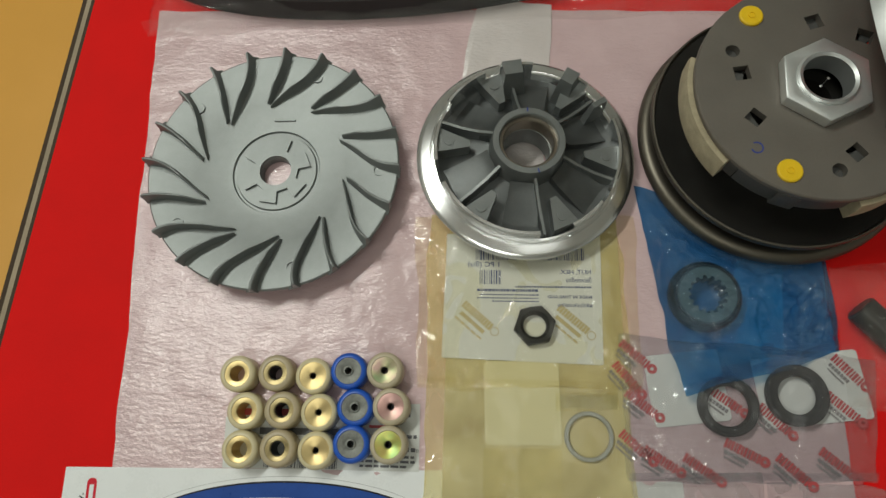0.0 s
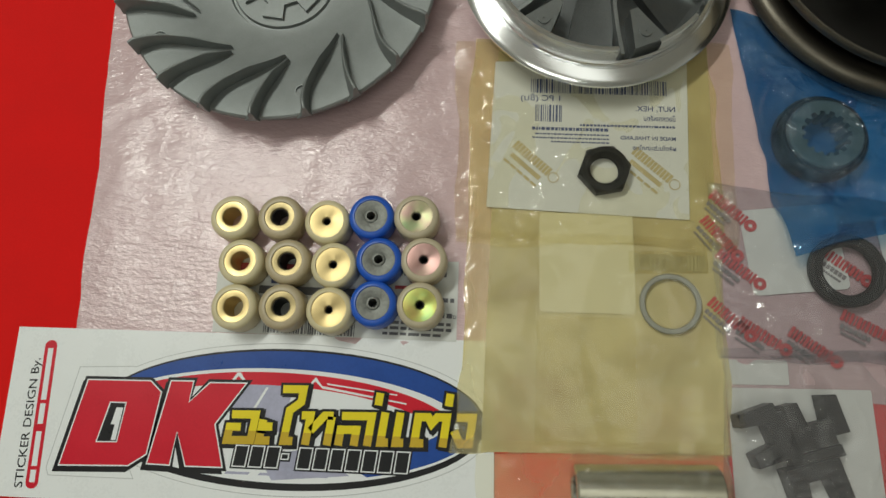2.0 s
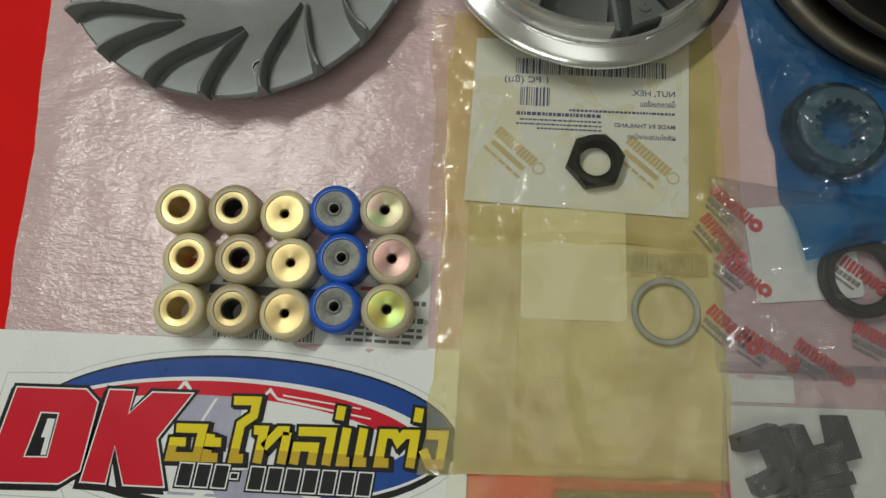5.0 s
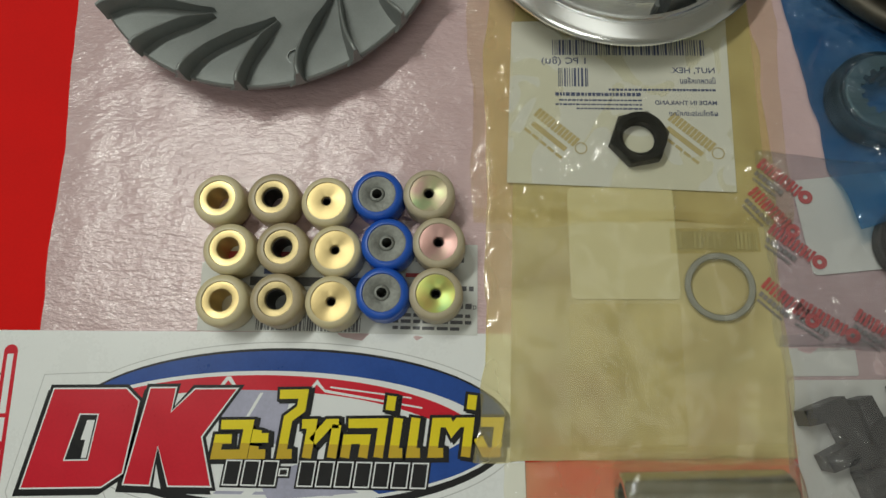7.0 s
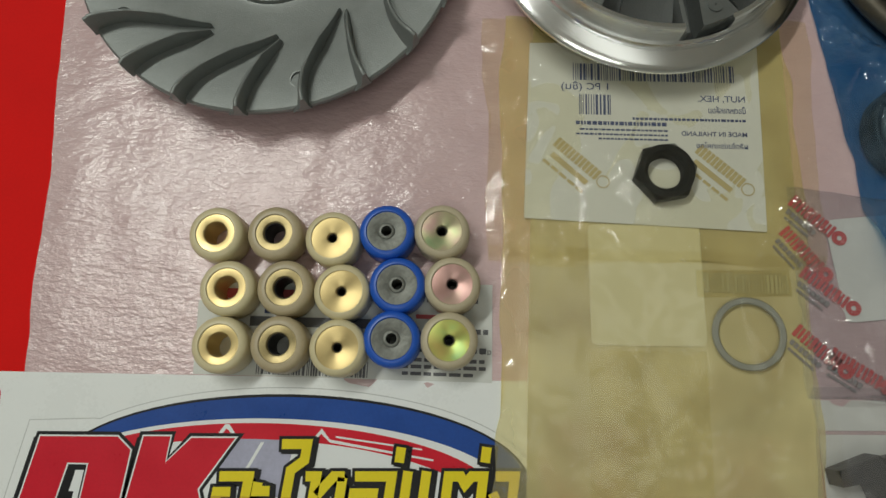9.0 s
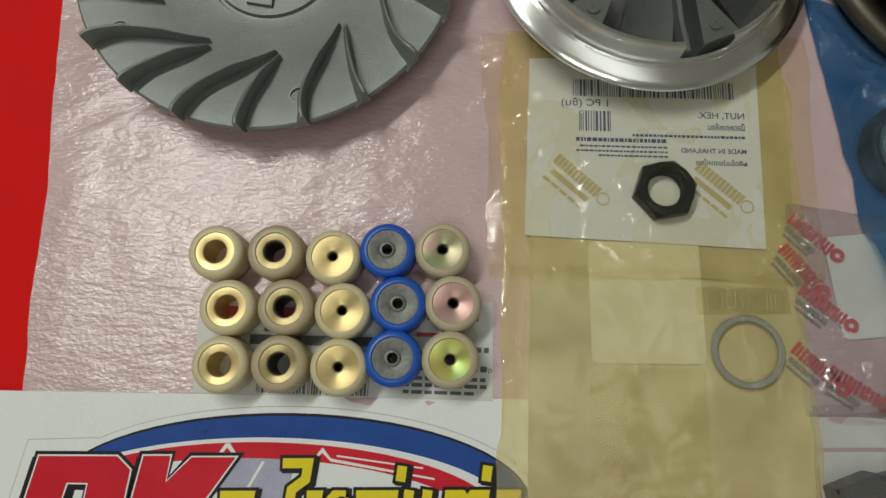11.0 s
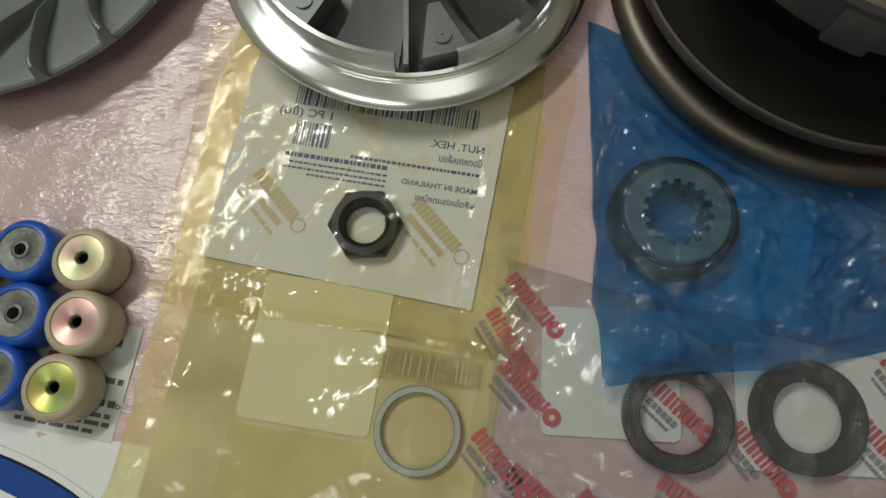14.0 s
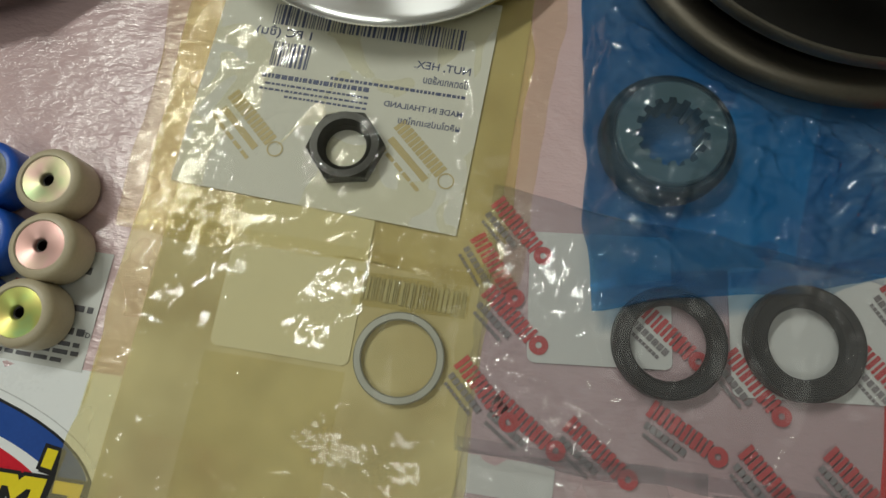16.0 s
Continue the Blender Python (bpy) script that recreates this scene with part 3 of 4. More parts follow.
# ---- clutch ----
def clutch():
    t = thing("clutch_assembly", pose(0.1878, 0.1722, 0.0010), "dark brown steel centrifugal clutch on its pulley", "clutch")
    part("pulley_flange", lathed([(0.015, 0.0), (0.040, 0.0), (0.0725, 0.0028), (0.0752, 0.0040), (0.0766, 0.0062), (0.0764, 0.0088), (0.0748, 0.0108), (0.0722, 0.0118), (0.0694, 0.0114), (0.0668, 0.0100), (0.040, 0.0085), (0.015, 0.0085)], n=144), BROWNED, t, "browned steel rolled rim")
    # flange and spring cup are near-black, which paints in shade below the shoes
    part("moving_flange", lathed([(0.020, 0.0095), (0.0570, 0.0100), (0.0690, 0.0190), (0.0712, 0.0212), (0.0712, 0.0226), (0.0695, 0.0224), (0.0600, 0.0190), (0.0400, 0.0180), (0.0340, 0.0215), (0.0290, 0.0300), (0.020, 0.030)], n=128), BLACKED, t, "dark inner flange")
    part("lip_ring", lathed([(0.0700, 0.0200), (0.0722, 0.0204), (0.0727, 0.0216), (0.0727, 0.0238), (0.0722, 0.0247), (0.0714, 0.0248), (0.0708, 0.0240), (0.0703, 0.0216)], n=144), BROWNED, t, "bronze-coloured inner lip")
    part("spring_cup", lathed([(0.012, 0.012), (0.034, 0.012), (0.034, 0.050), (0.012, 0.050)], n=64), BLACKED, t)
    for k in range(3):
        a = 120 * k
        shoe = lathed([(0.036, 0.0445), (0.0560, 0.0445), (0.0588, 0.0460), (0.0595, 0.0485), (0.0595, 0.0590), (0.036, 0.0590)], n=20, a0=225 + a, a1=279 + a)
        part("shoe", bevelled(shoe, 0.0008), SHOE, t, "cast grey shoe")
        part("shoe_arm", lathed([(0.036, 0.0440), (0.0575, 0.0440), (0.0575, 0.0590), (0.036, 0.0590)], n=20, a0=164 + a, a1=224.5 + a), SHOE, t)
        part("shoe_web", bevelled(prisms(rect(0.040, -0.006, 0.0602, 0.006), 0.0440, 0.0575, pose(0, 0, 0, 0, 0, 251 + a)), 0.0012), SHOE, t)
        ln = lathed([(0.0576, 0.0425), (0.0632, 0.0425), (0.0638, 0.0450), (0.0638, 0.0560), (0.0632, 0.0588), (0.0576, 0.0588)], n=28, a0=161 + a, a1=219 + a)
        part("lining", ln, LINING, t, "tan friction lining")
    holes = bmesh.new()
    for k in range(3):
        for a, r in ((168, 0.0380), (207, 0.0375)):
            a += 120 * k
            prism(holes, rect(-0.0039, -0.0039, 0.0039, 0.0039), 0.050, 0.08, pose(r * math.cos(radians(a)), r * math.sin(radians(a)), 0, 0, 0, a + 20))
        a = radians(153 + 120 * k)
        lathe(holes, [(0.0001, 0.05), (0.0036, 0.05), (0.0036, 0.08), (0.0001, 0.08)], n=20, cx=0.0455 * math.cos(a), cy=0.0455 * math.sin(a))
    top = cut(lathed([(0.014, 0.0592), (0.0602, 0.0592), (0.0609, 0.0600), (0.0609, 0.0626), (0.0602, 0.0634), (0.014, 0.0634)], n=128), holes)
    part("cover_plate", top, PLATE, t, "grey-brown cover plate with square holes")
    for k in range(3):
        a = radians(125.5 + 120 * k)
        x, y = 0.0505 * math.cos(a), 0.0505 * math.sin(a)
        d = part("pivot_pin", lathed([(0.0001, 0.0630), (0.0060, 0.0630), (0.0060, 0.0644), (0.0053, 0.0650), (0.0001, 0.0650)], n=32, cx=x, cy=y), YELLOW_PAINT, t, "yellow painted pin head")
        part("pin_dimple", lathed([(0.0013, 0.0649), (0.0020, 0.0649), (0.0020, 0.0654), (0.0013, 0.0654)], n=20, cx=x, cy=y), YELLOW_PAINT, d)
    hexa = cut(prisms(ngon(6, 0.0232, 26), 0.0634, 0.0705), lathed([(0.0001, 0.05), (0.0122, 0.05), (0.0122, 0.09), (0.0001, 0.09)], n=48))
    nut = part("hex_nut", bevelled(hexa, 0.0008), ZINC, t, "bright zinc hex nut")
    part("nut_lip", lathed([(0.0121, 0.0600), (0.0148, 0.0600), (0.0148, 0.0714), (0.0138, 0.0722), (0.0121, 0.0714)], n=48), ZINC, nut)
    part("pen_mark", lathed([(0.0024, 0.0633), (0.0031, 0.0633), (0.0031, 0.06355), (0.0024, 0.06355)], n=18, a0=200, a1=480, cx=-0.0345, cy=-0.0335), PEN_BLUE, t, "blue marker squiggle")


clutch()


# ---- clutch bell ----
def bell():
    t = thing("clutch_bell", pose(0.2440, 0.1950, 0.0500, 0, 45, 0), "plain grey steel clutch bell leaning on the clutch", "clutch bell")
    part("drum", lathed([(0.0655, 0.0), (0.0670, 0.0), (0.0670, 0.0330), (0.0650, 0.0360), (0.020, 0.0380), (0.010, 0.0380), (0.010, 0.0360), (0.020, 0.0360), (0.0640, 0.0335), (0.0655, 0.0320)], n=96), ZINC, t)


bell()

# ---- rollers ----
SPOTS = [
    [(-0.1117, 0.0304), (-0.0907, 0.0312), (-0.0700, 0.0300), (-0.0509, 0.0330), (-0.0315, 0.0337)],
    [(-0.1055, 0.0110), (-0.0853, 0.0118), (-0.0654, 0.0111), (-0.0462, 0.0141), (-0.0272, 0.0149)],
    [(-0.1059, -0.0086), (-0.0857, -0.0077), (-0.0654, -0.0081), (-0.0471, -0.0045), (-0.0276, -0.0043)],
]


def roller(x, y, sleeve, core, hole, core_r, label, turn):
    t = thing("variator_roller", pose(x, y, FOAM_TOP + 0.0006, 0, 0, turn), label, "roller", "rollers in a block of fifteen")
    R, H = 0.0098, 0.0125
    prof = [(core_r, 0.0), (R - 0.0022, 0.0)] + [(R - 0.0022 + 0.0022 * math.sin(radians(a)), 0.0022 - 0.0022 * math.cos(radians(a))) for a in (30, 60, 90)]
    prof += [(R - 0.0024 + 0.0024 * math.cos(radians(a)), H - 0.0024 + 0.0024 * math.sin(radians(a))) for a in (0, 22, 45, 68, 90)] + [(core_r + 0.0003, H), (core_r, H - 0.0004)]
    part("sleeve", lathed(prof, n=56), sleeve, t, "nylon sleeve")
    part("core", lathed([(hole, 0.0002), (core_r, 0.0002), (core_r, H - 0.0005), (hole + 0.0005, H - 0.0005), (hole + 0.0002, H - 0.0007), (hole, H - 0.0012)], n=56), core, t, "metal core with a bore")
    if sleeve is NYLON_BLUE:
        part("bush", lathed([(hole - 0.0003, 0.002), (hole + 0.0009, 0.002), (hole + 0.0009, H - 0.0003), (hole + 0.0006, H - 0.0001), (hole - 0.0001, H - 0.0001), (hole - 0.0003, H - 0.0005)], n=32), SINTER, t, "dull steel bush")
    elif hole < 0.0039:
        # added near-black liner gives the small bore its shade by colour
        part("bore_shade", lathed([(hole - 0.0003, 0.0003), (hole + 0.0002, 0.0003), (hole + 0.0002, H - 0.0016), (hole - 0.0003, H - 0.0018)], n=32), BLACKED, t, "dark liner for the shade in the bore")
    return t


COLUMNS = [
    (NYLON_CREAM, [BRASS] * 3, 0.0040, 0.0068, "cream nylon roller with a wide-bored brass core"),
    (NYLON_TAN, [BRASS_OLD] * 3, 0.0038, 0.0064, "aged tan nylon roller with a worn wide-bored brass core"),
    (NYLON_CREAM, [BRASS] * 3, 0.0016, 0.0074, "cream nylon roller with a small-bored brass core"),
    (NYLON_BLUE, [SINTER] * 3, 0.0020, 0.0070, "bright blue nylon roller with a dull grey steel core"),
    (NYLON_GREY, [ZINC_GREEN, ZINC_PINK, ZINC_LIME], 0.0018, 0.0070, "greyed nylon roller with a rainbow zinc core"),
]
for row in range(3):
    for col, (sleeve, cores, hole, core_r, label) in enumerate(COLUMNS):
        roller(*SPOTS[row][col], sleeve, cores[row], hole, core_r, label, 37 * row + 61 * col)


# ---- sticker sheet ----
def placed(bm, m):
    bmesh.ops.transform(bm, matrix=m, verts=bm.verts)
    return bm


MM = Matrix.Diagonal((0.001, 0.001, 1, 1))


def flat(pts, z, thick=0.00007):
    """A printed shape, outline in millimetres."""
    return placed(prisms(pts, z, z + thick), MM)


def oval(cx, cy, a, b, d0=0.0, d1=360.0, n=60):
    return [(cx + a * math.cos(radians(d0 + (d1 - d0) * i / n)), cy + b * math.sin(radians(d0 + (d1 - d0) * i / n))) for i in range(n + (abs(d1 - d0) < 359))]


def grown(pts, k):
    """Outline moved out by k millimetres."""
    n, out = len(pts), []
    area = sum(pts[i][0] * pts[(i + 1) % n][1] - pts[(i + 1) % n][0] * pts[i][1] for i in range(n))
    s = 1 if area > 0 else -1
    for i in range(n):
        (ax, ay), (bx, by), (cx, cy) = pts[i - 1], pts[i], pts[(i + 1) % n]
        u, v = Vector((bx - ax, by - ay)).normalized(), Vector((cx - bx, cy - by)).normalized()
        nu, nv = Vector((u.y, -u.x)) * s, Vector((v.y, -v.x)) * s
        d = (nu + nv) / max(0.45, 1 + nu.dot(nv))
        out.append((bx + d.x * k, by + d.y * k))
    return out


def sticker():
    t = thing("sticker_sheet", pose(-0.2028, -0.0909, 0.0009, 0, 0, 1.1) @ Matrix.Diagonal((1, 1, 0.3, 1)), "glossy white vinyl sticker with a red, blue and yellow shop logo", "sticker")
    z = 0.0003
    part("backing", placed(prisms([(0, 0), (209, -0.5), (208, 70.4), (-1.7, 70.4)], -0.0003, z), MM), VINYL, t, "white vinyl sheet", smooth=0)
    rim = grown(oval(122, 35.8, 85, 30.4, 168, -168, 80), 0)
    cutline = [(29, 54), (52, 55)] + oval(122, 35.8, 86, 31, 142, -140, 90) + [(60, 9.0), (23, 9.0), (21.5, 12)]
    part("cut_line", flat(cutline, z), PRINT_SOFT, t)
    part("border", flat(grown(cutline, -0.35), z + 0.00003), VINYL, t)
    part("oval", flat(oval(122, 35.8, 83, 28.6), z + 0.0001), INK_BLACK, t, "black oval outline")
    part("oval_field", flat(oval(122, 36.6, 81.6, 26.6), z + 0.0002), INK_WHITE, t)
    part("lower_band", flat(oval(122, 36.6, 80.5, 25.4, -6, -64, 40) + oval(120, 40, 72, 21, -70, 0, 40), z + 0.0003), INK_BLUE, t)
    part("blue_band", flat(oval(122, 36.8, 81.2, 26.6, 150, 2, 60) + oval(116, 30.5, 84, 25.5, 8, 138, 60), z + 0.0003), INK_BLUE, t, "blue curved band")
    part("red_band", flat(oval(114, 29.0, 82, 25.4, 146, 20, 60) + oval(110, 22.5, 84, 26.5, 32, 138, 60), z + 0.0003), INK_RED, t, "red curved band")
    for q in ([(93, 44), (108, 52), (124, 49), (120, 30), (100, 33)], [(112, 20), (132, 24), (150, 14), (118, 11)]):
        part("shade_patch", flat(q, z + 0.00025), INK_LILAC, t)
    for q in ([(94, 46.5), (99, 53.8), (100.5, 53.8), (104.5, 48.5), (103.6, 48.5), (99.6, 52.4), (95.4, 46.5)], [(127, 45.8), (133, 53), (136, 49.4), (172, 43.6), (172, 43.0), (136, 48.4), (132.9, 51.2), (128, 45.8)],
              [(104, 33), (112, 48), (113.2, 48), (105.2, 33)], [(138, 50.6), (168, 47), (168, 46.5), (138, 50.0)]):
        part("white_line", flat(q, z + 0.0004), INK_WHITE, t)
    # two slanted red blocks, each on a white and a black outline
    first = [(34.0, 48.4), (61.5, 48.8), (66.6, 44.4), (63.8, 19.3), (56.8, 14.5), (27.3, 13.6)]
    second = [(70.7, 49.1), (80.1, 49.3), (79.3, 40.5), (87.6, 48.9), (103.0, 49.2), (91.5, 32.2), (96.6, 15.4), (81.4, 15.3), (75.9, 29.0), (74.3, 15.4), (65.0, 15.6)]
    for pts in (first, second):
        part("block_shadow", flat([(x - 1.2, y - 1.6) for x, y in grown(pts, 1.3)], z + 0.00042), INK_BLACK, t)
        part("block_outline", flat(grown(pts, 1.7), z + 0.0005), INK_BLACK, t)
        part("block_edge", flat(grown(pts, 0.55), z + 0.0006), INK_WHITE, t)
        part("block", flat(pts, z + 0.0007), INK_RED, t, "slanted red block")
    part("block_window", flat([(45.0, 39.8), (52.4, 39.8), (50.7, 23.3), (41.4, 23.0)], z + 0.0008), INK_WHITE, t)
    part("block_window", flat([(45.5, 39.3), (51.9, 39.3), (50.3, 23.8), (42.0, 23.5)], z + 0.0009), INK_BLACK, t)
    part("window_glint", flat([(48.3, 37.5), (51.2, 37.5), (49.9, 24.2), (47.9, 24.2), (48.6, 30.5), (46.9, 30.5)], z + 0.00097), INK_WHITE, t)
    # the yellow words: square-cut letters drawn as strokes, on one slant
    def ribbon(pts, w, k, lift):
        """One stroke of even width w with mitred corners, k wider all round; millimetres."""
        n = len(pts)
        dirs = [Vector((pts[i + 1][0] - pts[i][0], pts[i + 1][1] - pts[i][1])).normalized() for i in range(n - 1)]
        ends = [Vector(p) for p in pts]
        ends[0], ends[-1] = ends[0] - dirs[0] * k, ends[-1] + dirs[-1] * k
        left, right = [], []
        for i, p in enumerate(ends):
            u, v = dirs[max(0, i - 1)], dirs[min(n - 2, i)]
            nu, nv = Vector((-u.y, u.x)), Vector((-v.y, v.x))
            d = (nu + nv) / max(0.35, 1 + nu.dot(nv)) * (w / 2 + k)
            left.append((p + d)[:])
            right.append((p - d)[:])
        bm = bmesh.new()
        rows = [[bm.verts.new((x * 0.001, y * 0.001, h)) for (x, y) in pair for h in (lift, lift + 0.00006)] for pair in zip(left, right)]
        for p, q in zip(rows, rows[1:]):
            for j0, j1 in ((0, 1), (1, 3), (3, 2), (2, 0)):
                bm.faces.new((p[j0], p[j1], q[j1], q[j0]))
        bm.faces.new([rows[0][j] for j in (0, 2, 3, 1)])
        bm.faces.new([rows[-1][j] for j in (0, 1, 3, 2)])
        return bm

    # strokes on a grid: x along the line, y up from the foot (0 to 13), before the slant
    LETTERS = [
        (0.0, [[(1.2, 11.4), (11.6, 11.4), (11.6, 1.6), (1.4, 1.6), (1.4, 6.6), (6.2, 6.6)]]),
        (14.2, [[(1.0, 9.6), (1.0, 6.9), (5.6, 6.9)], [(1.0, 4.3), (1.0, 1.6), (5.6, 1.6)]]),
        (20.6, [[(0.4, 21.4), (9.4, 21.4), (9.4, 16.4), (5.2, 13.2), (5.2, 1.6), (9.0, 1.6)]]),
        (30.8, [[(0.6, 11.4), (4.4, 11.4), (4.4, 0.2)], [(5.6, 5.6), (10.4, 11.4), (14.2, 11.4)], [(13.6, 11.0), (13.6, 0.2)]]),
        (47.6, [[(1.0, 11.4), (13.8, 11.4), (13.8, 0.2)], [(1.6, 0.2), (1.6, 6.2), (8.2, 6.2), (8.2, 0.2)]]),
        (62.6, [[(0.6, 15.6), (0.6, 20.4)]]),
        (65.2, [[(1.6, 13.0), (1.6, 1.6), (4.8, 1.6)], [(8.0, 13.0), (8.0, 1.6), (11.2, 1.6)]]),
        (79.4, [[(5.4, 1.6), (1.6, 1.6), (1.6, 11.4), (5.8, 11.4), (7.6, 9.0), (9.6, 11.4), (13.6, 11.4), (13.6, 0.2)]]),
        (92.4, [[(0.6, 15.6), (0.6, 20.4)]]),
        (96.0, [[(1.2, 11.4), (7.8, 11.4), (7.8, 1.6), (4.0, 1.6), (0.8, 6.4)]]),
    ]

    def slanted(x0, pts):
        return [(96.0 + 0.985 * (x0 + x) + 0.13 * y, 24.4 + 1.06 * y + 0.022 * (x0 + x)) for x, y in pts]

    for x0, strokes in LETTERS:
        for pts in strokes:
            line = slanted(x0, pts)
            part("letter_shadow", ribbon([(x + 1.0, y - 0.5) for x, y in line], 3.4, 1.1, z + 0.00094), INK_BLACK, t, smooth=0)
            part("letter_outline", ribbon(line, 3.4, 1.0, z + 0.00100), INK_BLACK, t, smooth=0)
    for x0, strokes in LETTERS:
        for pts in strokes:
            for ink, name, keep in ((INK_YELLOW, "letter", True), (INK_GOLD, "letter_foot", False)):
                bm = ribbon(slanted(x0, pts), 3.3, 0.0, z + 0.00112)
                bmesh.ops.bisect_plane(bm, geom=bm.verts[:] + bm.edges[:] + bm.faces[:], plane_co=(0, 0.0302, 0), plane_no=(0, 1, 0), clear_inner=keep, clear_outer=not keep)
                if bm.faces:
                    part(name, bm, ink, t, "bright yellow letter stroke" if keep else "", smooth=0)
                else:
                    bm.free()
    # number line as plain slanted bars
    for i in range(11):
        x = 101.0 + 6.72 * i
        w = 3.0 if i == 3 else 5.4
        y0, y1 = (19.4, 21.6) if i == 3 else (15.9, 24.2)
        bar = [(x, y0), (x + w, y0), (x + w + (y1 - y0) * 0.12, y1), (x + (y1 - y0) * 0.12, y1)]
        part("number_bar", flat(grown(bar, 0.9), z + 0.0010), INK_BLACK, t)
        part("number_bar", flat(grown(bar, 0.25), z + 0.0011), INK_WHITE, t)
        part("number_bar", flat(grown(bar, -0.25), z + 0.00118), INK_BLACK, t)
    for x, w in ((98, 10), (112, 16), (132, 9)):
        part("slash", flat([(x, 12.8), (x + w, 12.8), (x + w + 1, 13.8), (x + 1, 13.8)], z + 0.0004), INK_LILAC, t)
    # side lines
    side = words("STICKER DESIGN By.", 5.1, 0.00003, 0.03)
    xs = [v.co.x for v in side.verts]
    for v in side.verts:
        v.co.x = v.co.x * 53.5 / max(xs)
    part("side_lettering", placed(side, pose(0.0128, 0.0036, z + 0.0001, 0, 0, 92.3) @ MM), INK_BLACK, t, smooth=0)
    pill = placed(prisms(rounded(0, 0, 61.5, 5.4, 2.6), 0, 0.0001), pose(0.0195, 0.0036, z + 0.0001, 0, 0, 92.3) @ MM)
    part("side_pill", pill, INK_RED, t, "red rounded strip")
    for x, w in ((2.5, 5.0), (9.0, 14.0), (26.0, 8.5), (36.0, 22.0)):
        part("side_bar", placed(prisms(rect(x, 1.5, x + w, 3.9), 0, 0.0001), pose(0.0195, 0.0036, z + 0.0002, 0, 0, 92.3) @ MM), INK_WHITE, t)


PRINT_SOFT = surface("pale_grey_print", (0.55, 0.56, 0.56), 0.5, vary=0.05)
sticker()


# ---- paper labels ----
def paper(name, corners, z, material, label, thick=0.00012, seed=1.0, wave=0.0003, round_mm=0.0):
    t = thing(name, pose(0, 0, 0), label, "label")
    hi = lambda x, y, u, v: z + thick + wave * (1 + fbm(x, y, 18, seed))
    lo = lambda x, y, u, v: z + wave * (1 + fbm(x, y, 18, seed))
    part("paper", sheet(corners, 24, 24, lo, hi), material, t)
    return t, (lambda x, y: z + thick + wave * (1 + fbm(x, y, 18, seed)) + 0.00006)


def bar_on(height, x0, y0, x1, y1, a=0.0, thick=0.00006, n=6):
    """A thin printed bar that follows the sheet under it; a: turn about its own middle."""
    bm = bmesh.new()
    cx, cy, c, s = (x0 + x1) / 2, (y0 + y1) / 2, math.cos(radians(a)), math.sin(radians(a))
    rows = []
    for i in range(n + 1):
        row = []
        for y in (y0, y1):
            dx, dy = x0 + (x1 - x0) * i / n - cx, y - cy
            px, py = cx + dx * c - dy * s, cy + dx * s + dy * c
            h = height(px, py)
            row += [bm.verts.new((px, py, h)), bm.verts.new((px, py, h + thick))]
        rows.append(row)
    for p, q in zip(rows, rows[1:]):
        bm.faces.new((p[0], q[0], q[2], p[2]))
        bm.faces.new((p[1], p[3], q[3], q[1]))
        bm.faces.new((p[0], p[1], q[1], q[0]))
        bm.faces.new((p[2], q[2], q[3], p[3]))
    bm.faces.new((rows[0][0], rows[0][2], rows[0][3], rows[0][1]))
    bm.faces.new((rows[-1][0], rows[-1][1], rows[-1][3], rows[-1][2]))
    return bm


def barcode(t, height, x0, y0, x1, y1, material, seed):
    rnd = random.Random(seed)
    x = x0
    while x < x1:
        w = rnd.choice((0.0003, 0.0003, 0.0006, 0.0009))
        part("code_bar", bar_on(height, x, y0, min(x + w, x1), y1, n=2), material, t)
        x += w + rnd.choice((0.0003, 0.0005, 0.0007))


def mirror_words(t, height, body, x_right, y, size, width, material):
    """Lettering seen from behind: it runs from right to left."""
    bm = words(body, size, 0.00003, 0.00003)
    xs = [v.co.x for v in bm.verts]
    k = width / (max(xs) - min(xs))
    for v in bm.verts:
        x, yy = x_right - (v.co.x - min(xs)) * k, y + v.co.y
        v.co = (x, yy, height(x, yy) + 0.00004 + v.co.z)
    part("words", bm, material, t, smooth=0)


roller_label, h = paper("roller_label", [(-0.1185, -0.0185), (-0.0122, -0.0176), (-0.0128, 0.0172), (-0.1200, 0.0150)], 0.0011, PAPER, "white printed parts label lying under the rollers", wave=0.0)
for x0, y0, x1, y1, m in ((-0.1150, 0.0092, -0.0800, 0.0128, PRINT_RED), (-0.1000, -0.0005, -0.0550, 0.0030, PRINT_GREY), (-0.0440, 0.0100, -0.0165, 0.0122, PRINT_GREY), (-0.0400, 0.0040, -0.0300, 0.0055, PRINT_RED),
                          (-0.0200, -0.0010, -0.0140, 0.0008, PRINT_GREY), (-0.0440, -0.0078, -0.0135, -0.0058, PRINT_GREY), (-0.0440, -0.0112, -0.0150, -0.0099, PRINT_GREY), (-0.0440, -0.0136, -0.0132, -0.0123, PRINT_GREY),
                          (-0.0440, -0.0160, -0.0190, -0.0148, PRINT_GREY), (-0.0950, 0.0040, -0.0800, 0.0060, PRINT_NAVY)):
    rnd = random.Random(int(x0 * 1e5))
    x = x0
    while x < x1 - 0.0012:
        w = min(x1 - x, (x1 - x0) if m is PRINT_RED or y1 - y0 > 0.003 else rnd.uniform(0.002, 0.005))
        part("print_bar", bar_on(h, x, y0, x + w, y1, 0.5), m, roller_label)
        x += w + 0.0009
barcode(roller_label, h, -0.0960, -0.0176, -0.0560, -0.0120, PRINT_GREY, 4)
